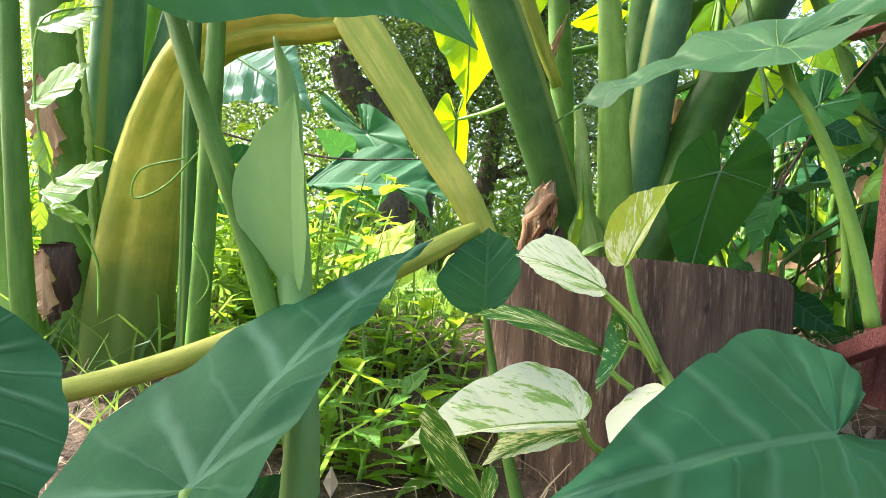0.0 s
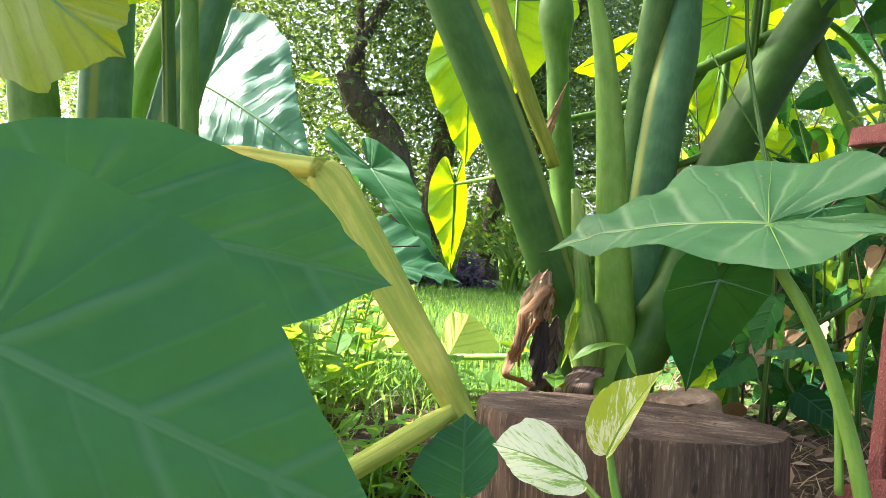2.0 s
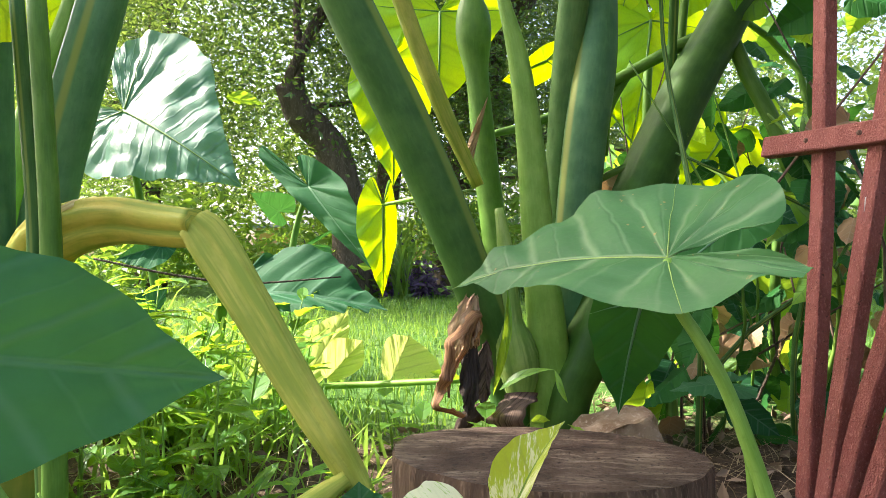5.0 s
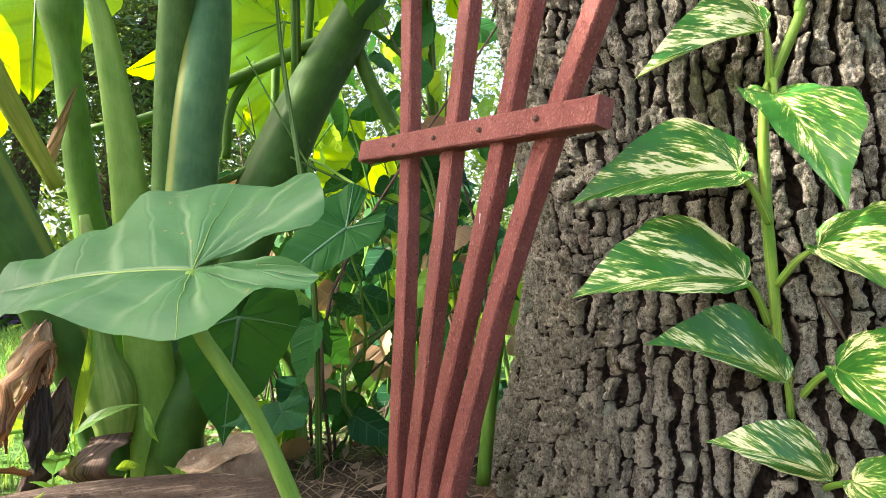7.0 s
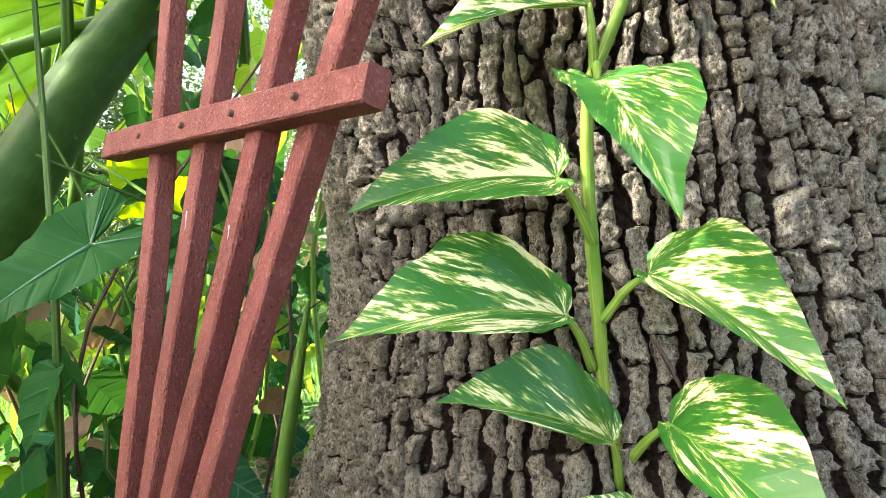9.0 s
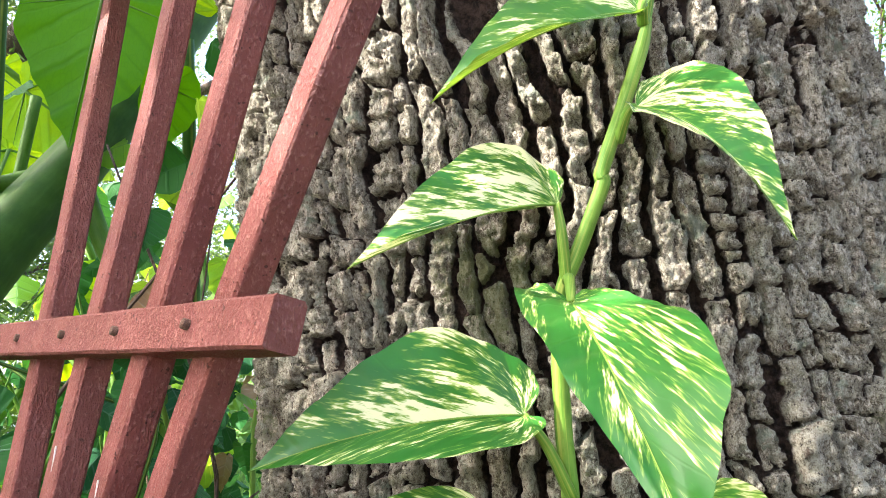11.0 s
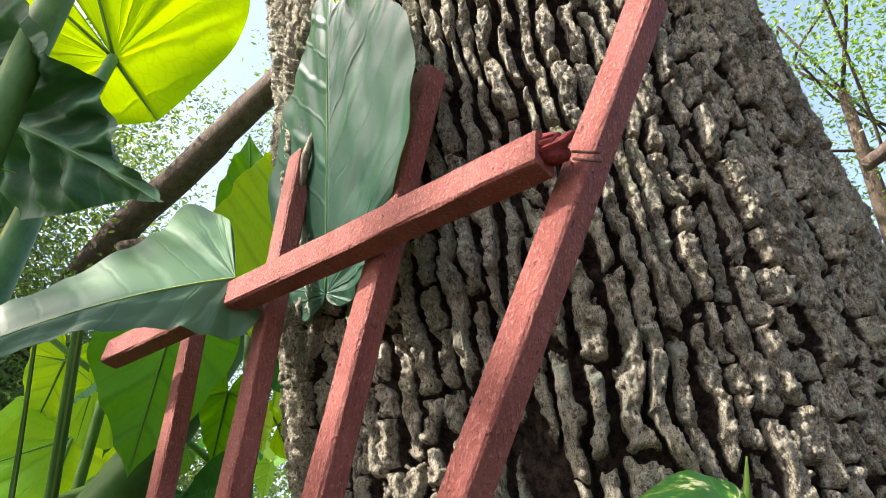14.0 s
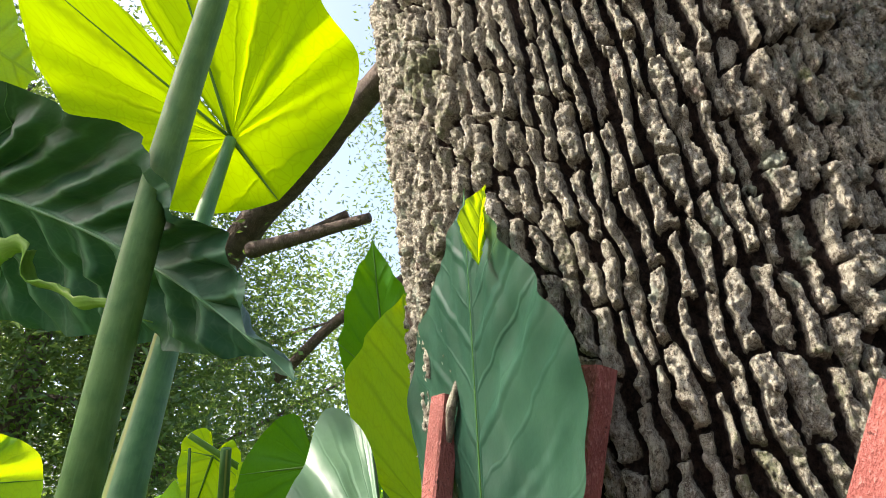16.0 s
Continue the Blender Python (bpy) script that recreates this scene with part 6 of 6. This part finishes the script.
# ---- vine thicket between the plant and the trellis ----
def build_thicket():
    rg = np.random.RandomState(31)
    tk = thing("vine_thicket", (0.75, 1.5, 0.09), "tangle of vine stems and dark heart leaves behind the trellis", "shrub")
    for k in range(15):
        x, y = rg.uniform(0.5, 1.15), rg.uniform(1.15, 2.1)
        x = max(x, 0.5 + (y - 1.15) * 0.1)
        if math.hypot(x - 1.15, y - 0.8) < 0.5:
            continue
        h = rg.uniform(0.5, 1.3)
        p = [(x, y, 0.06), (x + rg.normal(0, 0.05), y + rg.normal(0, 0.05), h * 0.4), (x + rg.normal(0, 0.1), y + rg.normal(0, 0.08), h * 0.75), (x + rg.normal(0, 0.16), y + rg.normal(0, 0.1), h)]
        tube("vine_stem", p, [0.006, 0.005, 0.004, 0.002] if k % 3 else [0.012, 0.011, 0.009, 0.006], (M_STALK, M_STALK_DARK, M_STALK_LIGHT)[k % 3], tk, seg=7, per=4)
    for k in range(26):
        x, y = rg.uniform(0.5, 0.95), rg.uniform(1.2, 1.9)
        h = rg.uniform(0.35, 0.95)
        p = [(x, y, 0.06), (x + rg.normal(0, 0.06), y + rg.normal(0, 0.06), h * 0.5), (x + rg.normal(0, 0.12), y + rg.normal(0, 0.1), h)]
        tube("bare_vine", p, [0.0035, 0.0028, 0.0015], (M_LIMB, M_SHEATH_BROWN, M_STALK)[k % 3], tk, seg=6, per=4)
    for k in range(640):
        x, y, z = rg.uniform(0.45, 1.2), rg.uniform(1.1, 2.1), rg.uniform(0.1, 0.7 if k % 2 else 1.15)
        if math.hypot(x - 1.15, y - 0.8) < 0.5 or x < 0.42 + 0.12 * (y - 1.1) or (x < 0.72 and y < 1.5 and z > 0.45):
            continue
        s = rg.uniform(0.05, 0.115)
        b = np.array((x, y, z))
        d = np.array((rg.normal(0, 0.6), rg.normal(0, 0.6), -rg.uniform(0.3, 1.0)))
        d /= np.linalg.norm(d)
        w = np.cross(d, rg.normal(0, 1, 3) + np.array((0.2, -0.8, 0.3)))
        w /= np.linalg.norm(w)
        m = b + d * s * 0.22
        lift = np.cross(d, w) * s * 0.12
        blade("leaf", b, b + d * s, m + w * s * 0.36 + lift, m - w * s * 0.36 + lift, (M_EAR_DEEP, M_EAR_DARK, M_WEED, M_DRY, M_EAR_DEEP, M_EAR_DARK, M_WEED, M_EAR_DEEP)[k % 8], tk, kind="heart" if k % 3 else "lance", n=22, K=3, nv=5, ripple=0.02, quilt=0.008, seed=k)


build_thicket()


# ---- tan stone ----
def build_rock():
    bm = bmesh.new()
    bmesh.ops.create_icosphere(bm, subdivisions=4, radius=1.0)
    for v in bm.verts:
        n = noise.noise(v.co * 1.6) * 0.22 + noise.noise(v.co * 6.0) * 0.05
        v.co *= 1 + n
        v.co = Vector((max(-0.78, min(0.8, v.co.x)), max(-0.7, v.co.y), max(-0.5, min(0.55 + 0.12 * noise.noise(v.co * 2.3), v.co.z))))
        v.co = Vector((v.co.x * 0.088, v.co.y * 0.06, v.co.z * 0.085)) + 0.003 * noise.noise_vector(v.co * 9.0)
    me = bpy.data.meshes.new("stone")
    bm.to_mesh(me)
    bm.free()
    me.materials.append(M_ROCK)
    me.shade_smooth()
    ob = new("stone", me)
    ob.matrix_world = pose(0.385, 1.16, 0.12, 4, -12, 8)
    tagged(ob, "rough tan stone half hidden behind the stump", "stone")


build_rock()


# ---- grass, weeds, litter ----
def feet(rg, n, x0, x1, y0, y1):
    x, y = rg.uniform(x0, x1, n), rg.uniform(y0, y1, n)
    return np.c_[x, y, ground_z(x, y)]


def build_grass():
    rg = np.random.RandomState(41)
    p = feet(rg, 46000, -3.2, 3.0, 1.2, 5.0)
    p = p[(np.hypot(p[:, 0] - 1.15, p[:, 1] - 0.8) > 0.6) & ~((p[:, 0] > 0.38) & (p[:, 1] < 2.0))]
    v, f = grass_mesh(rg, p, 0.038, 0.004)
    tagged(link_mesh("lawn", v, f, M_GRASS, smooth=False), "short sunlit lawn grass", "grass", kind="stuff")
    p = feet(rg, 380, -1.2, -0.22, 1.05, 2.1)
    v, f = grass_mesh(rg, p, 0.2, 0.008, 0.7, 1.1)
    tagged(link_mesh("tall_grass", v, f, M_GRASS, smooth=False), "tall weedy grass blades beside the lawn", "grass", kind="stuff")
    p = np.r_[feet(rg, 120, -0.75, -0.05, 0.6, 0.9), feet(rg, 480, -1.0, 0.0, 0.82, 1.3)]
    v, f = grass_mesh(rg, p, 0.10, 0.006, 0.6, 1.0)
    tagged(link_mesh("soil_grass", v, f, M_GRASS, smooth=False), "loose grass tufts on the soil", "grass", kind="stuff")
    p = np.r_[feet(rg, 1500, -0.9, 0.6, 0.25, 1.3), feet(rg, 700, 0.4, 1.1, 0.6, 1.6)]
    v, f = grass_mesh(rg, p, 0.06, 0.0022, 1.6, 0.8)
    v[:, 2] = v[:, 2] * 0.5 + ground_z(v[:, 0], v[:, 1]) * 0.5
    tagged(link_mesh("dry_straw", v, f, M_STRAW, smooth=False), "dry straw and stems on the soil", "litter", kind="stuff")
    p = np.r_[feet(rg, 500, -0.9, 0.9, 0.2, 1.35), feet(rg, 900, 0.38, 1.2, 0.6, 2.0)]
    p[:, 2] += 0.006
    v, f = scatter_leaves(rg, p, 0.016, 1, 0.004, droop=0.0, fold=0.12)
    tagged(link_mesh("leaf_litter", v, f, M_LITTER, smooth=False), "dry brown fallen leaves on the soil", "litter", kind="stuff")


build_grass()


def build_weeds():
    """Leafy weeds among the grass, each an upright stem with alternate leaves."""
    rg = np.random.RandomState(52)
    spots = [(rg.uniform(-0.95, -0.2), rg.uniform(0.95, 1.5)) for _ in range(74)] + [(rg.uniform(-0.35, 0.05), rg.uniform(0.62, 0.95)) for _ in range(34)] + [(0.0, 1.2), (0.06, 1.15), (0.16, 1.12), (0.32, 1.08)]
    spots += [(rg.uniform(-0.40, -0.06), rg.uniform(0.84, 0.95)) for _ in range(14)]
    for x, y in spots:
        z = float(ground_z(x, y))
        h = rg.uniform(0.12, 0.34) if y > 0.95 and x < 0 else rg.uniform(0.05, 0.10)
        we = thing("garden_weed", (x, y, z), "leafy green garden weed on the soil", "weed", "weeds")
        q = rg.normal(0, 0.12, 2)
        pts = [(x, y, z - 0.01), (x + q[0] * h * 0.5, y + q[1] * h * 0.5, z + h * 0.5), (x + q[0] * h * 1.4, y + q[1] * h * 1.4, z + h)]
        tube("stem", pts, [0.0028, 0.0022, 0.001], M_STALK_LIGHT, we, seg=6, per=3)
        line = catmull(pts, 4)
        a = rg.uniform(0, 6.28)
        for k in range(int(7 + h * 36)):
            b = line[1 + k % (len(line) - 1)] + rg.normal(0, 0.003, 3)
            a += 2.4
            s = rg.uniform(0.035, 0.075) * (1.25 if h > 0.15 else 0.95)
            d = np.array((math.cos(a), math.sin(a), rg.uniform(-0.25, 0.5)))
            d /= np.linalg.norm(d)
            w = np.cross(d, (0, 0, 1.0))
            w /= np.linalg.norm(w)
            up = np.cross(w, d)
            m = b + d * s * 0.36
            wd = rg.uniform(0.15, 0.25)
            blade("leaf", b, b + d * s - up * 0.0, m + w * s * wd + up * s * 0.05, m - w * s * wd + up * s * 0.05, M_WEED, we, kind="lance", n=14, K=3, nv=5, sag=0.06, ripple=0.01, quilt=0.004, seed=k)
    # twining weed on the thick stalks
    tv = thing("twining_weed", (-0.55, 0.86, 0.06), "thin twining weed with light arrow leaves on the stalks", "weed", "weeds")
    tube("stem", [(-0.446, 0.743, 0.121), (-0.454, 0.742, 0.190), (-0.486, 0.729, 0.249), (-0.515, 0.717, 0.321), (-0.531, 0.715, 0.414), (-0.522, 0.715, 0.475), (-0.455, 0.717, 0.493)], [0.002, 0.0018, 0.0018, 0.0016, 0.0016, 0.0014, 0.001], M_STALK_LIGHT, tv, seg=6)
    tube("tendril", [(-0.335, 0.704, 0.316), (-0.387, 0.702, 0.299), (-0.394, 0.703, 0.266), (-0.359, 0.704, 0.281), (-0.322, 0.704, 0.323)], [0.0012] * 5, M_STALK_LIGHT, tv, seg=5)
    tube("tendril", [(-0.297, 0.667, 0.175), (-0.299, 0.668, 0.150), (-0.281, 0.658, 0.176), (-0.302, 0.657, 0.218)], [0.0012] * 4, M_STALK_LIGHT, tv, seg=5)
    for k, (a, b, l, r) in enumerate((
        ((-0.510, 0.718, 0.264), (-0.425, 0.701, 0.308), (-0.492, 0.729, 0.293), (-0.457, 0.690, 0.260)), ((-0.532, 0.716, 0.370), (-0.453, 0.698, 0.419), (-0.517, 0.726, 0.411), (-0.481, 0.688, 0.373)),
        ((-0.516, 0.717, 0.338), (-0.498, 0.708, 0.286), (-0.528, 0.717, 0.317), (-0.504, 0.718, 0.318)), ((-0.501, 0.719, 0.249), (-0.436, 0.702, 0.233), (-0.487, 0.729, 0.255), (-0.468, 0.700, 0.234)),
        ((-0.514, 0.718, 0.254), (-0.512, 0.719, 0.220), (-0.524, 0.718, 0.239), (-0.503, 0.719, 0.239)), ((-0.528, 0.715, 0.465), (-0.446, 0.698, 0.474), (-0.508, 0.725, 0.490), (-0.485, 0.696, 0.452)),
        ((-0.514, 0.715, 0.462), (-0.476, 0.716, 0.499), (-0.509, 0.715, 0.486), (-0.481, 0.716, 0.478)), ((-0.547, 0.697, 0.243), (-0.575, 0.696, 0.268), (-0.561, 0.697, 0.249), (-0.568, 0.696, 0.262)))):
        blade("leaf", a, b, l, r, M_WEED, tv, kind="heart", n=24, K=4, nv=5, ripple=0.02, seed=170 + k)
    gr = thing("grass_shoot", (0.22, 1.2, 0.08), "bright bent grass shoots by the plant's foot", "grass")
    for k, (a, b, l, r) in enumerate((
        ((0.173, 1.167, 0.202), (0.199, 1.187, 0.386), (0.172, 1.166, 0.280), (0.191, 1.177, 0.288)), ((0.177, 1.086, 0.228), (0.263, 1.071, 0.264), (0.209, 1.088, 0.248), (0.210, 1.068, 0.239)),
        ((0.263, 1.071, 0.263), (0.281, 1.052, 0.215), (0.274, 1.061, 0.248), (0.268, 1.061, 0.235)), ((0.124, 1.234, 0.220), (0.063, 1.231, 0.233), (0.093, 1.232, 0.238), (0.094, 1.232, 0.220)),
        ((0.228, 1.089, 0.179), (0.259, 1.091, 0.179), (0.241, 1.090, 0.188), (0.241, 1.090, 0.174)))):
        blade("blade", a, b, l, r, M_WEED, gr, kind="lance", n=20, K=2, nv=1, sag=0.12, quilt=0.0, ripple=0.0, seed=k)


build_weeds()


# ---- far garden: border, trees, house ----
def far_tree(name, foot, pts, radii, crown, n_clump, label, size=0.029, spread=0.25, leaf=M_OAKLEAF, seed=0, each=330):
    rg = np.random.RandomState(seed)
    tr = thing(name, foot, label, "tree", "garden trees")
    tube("trunk", pts, radii, M_LIMB, tr, seg=14, wob=0.06)
    top = np.array(pts[-1])
    x0, x1, y0, y1, z0, z1 = crown
    cl = np.c_[rg.uniform(x0, x1, n_clump), rg.uniform(y0, y1, n_clump), rg.uniform(z0, z1, n_clump)]
    for q in range(4):
        p = cl[rg.randint(n_clump)]
        st = np.array(pts[-2]) if q % 2 else top
        tube("limb", [tuple(st), tuple((st + p) / 2 + rg.normal(0, 0.15, 3)), tuple(p)], [radii[-1] * 0.45, radii[-1] * 0.3, 0.012], M_LIMB, tr, seg=8, per=4)
    v, f = scatter_leaves(rg, cl, size, each, spread)
    link_mesh("crown", v, f, leaf, tr, smooth=False, origin=tuple(top))
    return tr


def build_far():
    far_tree("garden_tree", (-0.578, 4.953, 0.045), [(-0.577, 4.953, 0.033), (-0.588, 4.949, 0.517), (-0.626, 4.945, 0.886), (-0.737, 4.937, 1.212), (-0.913, 4.826, 1.415), (-0.995, 4.720, 1.611)], [0.16, 0.13, 0.125, 0.12, 0.11, 0.08], (-2.6, 0.9, 4.2, 6.2, 1.3, 4.4), 175, "dark oak with a leaning trunk across the lawn", seed=1)
    far_tree("garden_tree", (-0.431, 5.963, -0.005), [(-0.430, 5.963, -0.030), (-0.448, 5.958, 0.536), (-0.383, 5.957, 1.177), (-0.295, 5.957, 1.916), (-0.259, 5.951, 2.951)], [0.13, 0.11, 0.105, 0.1, 0.08], (-1.0, 1.6, 6.0, 8.0, 1.5, 4.6), 110, "dark leafy tree across the lawn", seed=2)
    far_tree("garden_tree", (0.099, 6.993, -0.072), [(0.099, 6.993, -0.043), (0.074, 6.988, 0.502), (0.141, 6.987, 1.078), (0.256, 6.987, 1.883)], [0.12, 0.11, 0.1, 0.07], (0.6, 4.6, 6.5, 9.0, 1.2, 3.6), 70, "leafy tree across the lawn", seed=3)
    far_tree("garden_tree", (-2.9, 7.0, 0.1), [(-2.9, 7.0, 0.05), (-2.95, 7.0, 1.2), (-2.8, 6.9, 2.6), (-2.6, 6.9, 4.0)], [0.16, 0.14, 0.13, 0.1], (-5.4, -1.9, 6.2, 8.6, 0.9, 5.8), 130, "pale-leaved tree beyond the lawn", leaf=M_BUSH, seed=4)
    far_tree("garden_tree", (0.485, 5.951, 2.131), [(0.608, 6.559, 1.423), (0.485, 5.951, 2.131), (0.695, 5.383, 2.425), (0.966, 4.675, 2.890), (1.218, 4.093, 3.165), (1.462, 3.507, 3.452), (1.76, 2.88, 3.74), (2.12, 2.25, 4.05)], [0.16, 0.14, 0.12, 0.105, 0.095, 0.085, 0.075, 0.06], (1.6, 5.5, 4.2, 7.0, 1.7, 6.0), 46, "oak with long slanting limbs behind the trellis", size=0.027, seed=5, each=300, spread=0.17)
    far_tree("garden_tree", (5.4, 3.6, 0.1), [(5.4, 3.6, 0.05), (5.3, 3.5, 1.4), (5.5, 3.0, 2.6), (5.2, 2.4, 3.8)], [0.2, 0.17, 0.14, 0.09], (3.6, 7.5, 0.8, 5.0, 1.8, 6.0), 38, "open-crowned oak behind the trunk", size=0.027, seed=6, each=230, spread=0.17)
    # two unseen trees, added for reflections and bounced light
    far_tree("garden_tree", (-7.0, 3.0, 0.1), [(-7.0, 3.0, 0.05), (-6.9, 3.0, 1.5), (-7.0, 3.1, 3.3)], [0.2, 0.16, 0.1], (-9.0, -5.6, 1.0, 5.5, 1.2, 4.2), 90, "unseen leafy tree added at the lawn's side", seed=7)
    far_tree("garden_tree", (-1.5, -5.5, 0.0), [(-1.5, -5.5, -0.05), (-1.5, -5.5, 1.5), (-1.4, -5.4, 3.5)], [0.2, 0.16, 0.1], (-5.0, 4.0, -7.0, -4.0, 1.0, 5.5), 120, "unseen leafy tree added behind the path", seed=8)
    for k, (c, n, tip) in enumerate((((4.949, 1.964, 4.190), 24, (5.156, 2.334, 3.795)), ((5.997, 1.746, 3.902), 18, (6.080, 2.125, 3.027)))):
        c = np.array(c)
        far_tree("garden_tree", (c[0] + 1.2, c[1] + 0.3, 0.1), [(c[0] + 1.2, c[1] + 0.3, 0.05), (c[0] + 1.1, c[1] + 0.2, 1.5), (c[0] + 0.6, c[1], c[2])], [0.12, 0.1, 0.04], (c[0] - 0.9, c[0] + 1.2, c[1] - 1.2, c[1] + 0.9, c[2] - 1.2, c[2] + 1.3), n, "open light-leaved tree beyond the oak", leaf=M_BUSH, size=0.024, spread=0.2, seed=20 + k, each=150)
    br = thing("tree_branch", (1.111, 3.793, 1.766), "bare dark oak branch crossing the bright sky", "branch")
    for a, rr in ((((0.950, 4.324, 2.616), (1.297, 4.018, 2.681), (1.553, 3.764, 2.723)), (0.05, 0.04, 0.03)), (((1.245, 4.624, 1.890), (1.525, 4.235, 2.217), (1.838, 3.882, 2.426)), (0.035, 0.035, 0.03)), (((0.982, 4.513, 2.702), (1.232, 4.332, 2.747), (1.507, 4.088, 2.872)), (0.05, 0.04, 0.03)), (((3.346, 1.216, 2.311), (3.458, 1.073, 2.419), (3.624, 0.877, 2.548)), (0.03, 0.035, 0.04))):
        tube("limb", a, rr, M_LIMB, br, seg=10, wob=0.06)
    # border along the lawn's far edge
    rg = np.random.RandomState(77)
    cl = np.c_[rg.uniform(-5, 5, 150), rg.uniform(5.0, 7.5, 150), rg.uniform(0.15, 0.75, 150)]
    v, f = scatter_leaves(rg, cl, 0.06, 60, 0.14, droop=-0.1)
    tagged(link_mesh("border_shrubs", v, f, M_BUSH, smooth=False), "mixed green shrubs along the lawn's edge", "shrub", kind="stuff")
    cl = np.c_[rg.uniform(-10, 9, 330), rg.uniform(9, 13, 330), rg.uniform(0, 1, 330) ** 1.3]
    cl[:, 2] = 0.3 + cl[:, 2] * np.where(cl[:, 0] < 2.5, 3.9, 3.2)
    cl = np.r_[cl, np.c_[rg.uniform(9, 13, 110), rg.uniform(-6, 9, 110), 0.3 + 4.6 * rg.uniform(0, 1, 110) ** 1.4]]
    v, f = scatter_leaves(rg, cl, 0.07, 130, 0.34)
    tagged(link_mesh("far_hedge", v, f, M_OAKLEAF, smooth=False), "dense dark trees closing the garden", "trees", kind="stuff")
    c = np.array((-0.285, 4.947, 0.155))
    cl = np.c_[rg.uniform(c[0] - 0.5, c[0] + 0.3, 30), rg.uniform(c[1], c[1] + 0.4, 30), rg.uniform(0.12, 0.28, 30)]
    v, f = scatter_leaves(rg, cl, 0.035, 40, 0.06)
    tagged(link_mesh("purple_groundcover", v, f, M_PURPLE, smooth=False), "purple-leaved groundcover at the lawn's edge", "plants", kind="stuff")
    for k in range(7):
        x, y = rg.uniform(-0.4, 1.1), rg.uniform(4.85, 5.3)
        p = np.tile((x, y, 0.1), (26, 1)) + rg.normal(0, 0.03, (26, 3)) * (1, 1, 0)
        v, f = grass_mesh(rg, p, 0.42, 0.028, 0.5, 0.7)
        tagged(link_mesh("strap_leaf_plant", v, f, M_BUSH, smooth=False, origin=(x, y, 0.1)), "clump of arching strap leaves at the lawn's edge", "plant", "border plants")


build_far()


def build_house():
    c = np.array((0.5, 24.0, 0.0))
    ho = thing("house", tuple(c), "low tan house with a grey shingle roof beyond the trees", "house")

    def box(name, x0, x1, y0, y1, z0, z1, mat, par, label=""):
        v = [(x, y, z) for x in (x0, x1) for y in (y0, y1) for z in (z0, z1)]
        f = [(0, 1, 3, 2), (4, 6, 7, 5), (0, 4, 5, 1), (2, 3, 7, 6), (0, 2, 6, 4), (1, 5, 7, 3)]
        return link_mesh(name, np.array(v) + c, f, mat, par, label, smooth=False, origin=tuple(c))

    wall = box("wall", -7, 5, 0, 7, 0.05, 1.45, M_HOUSE, ho)
    v = np.array([(-7.6, -0.7, 1.4), (5.6, -0.7, 1.4), (5.6, 3.5, 3.3), (-7.6, 3.5, 3.3), (-7.6, 7.7, 1.4), (5.6, 7.7, 1.4), (-7.6, -0.7, 1.3), (5.6, -0.7, 1.3), (-7.6, 7.7, 1.3), (5.6, 7.7, 1.3)]) + c
    link_mesh("roof", v, [(0, 1, 2, 3), (3, 2, 5, 4), (0, 6, 7, 1), (4, 5, 9, 8), (6, 8, 9, 7), (0, 3, 4, 8, 6), (1, 7, 9, 5, 2)], M_ROOF, ho, "grey shingle roof", smooth=False, origin=tuple(c))
    for x in (-5.6, -2.6, 0.4):
        w = box("window", x, x + 1.2, -0.06, 0.02, 0.55, 1.2, M_WHITE, ho, "white-framed window")
        box("pane", x + 0.08, x + 1.12, -0.075, -0.062, 0.62, 1.13, M_GLASS, w)
    d = box("door", 2.6, 3.5, -0.06, 0.02, 0.05, 1.25, M_WHITE, ho, "white door")


build_house()
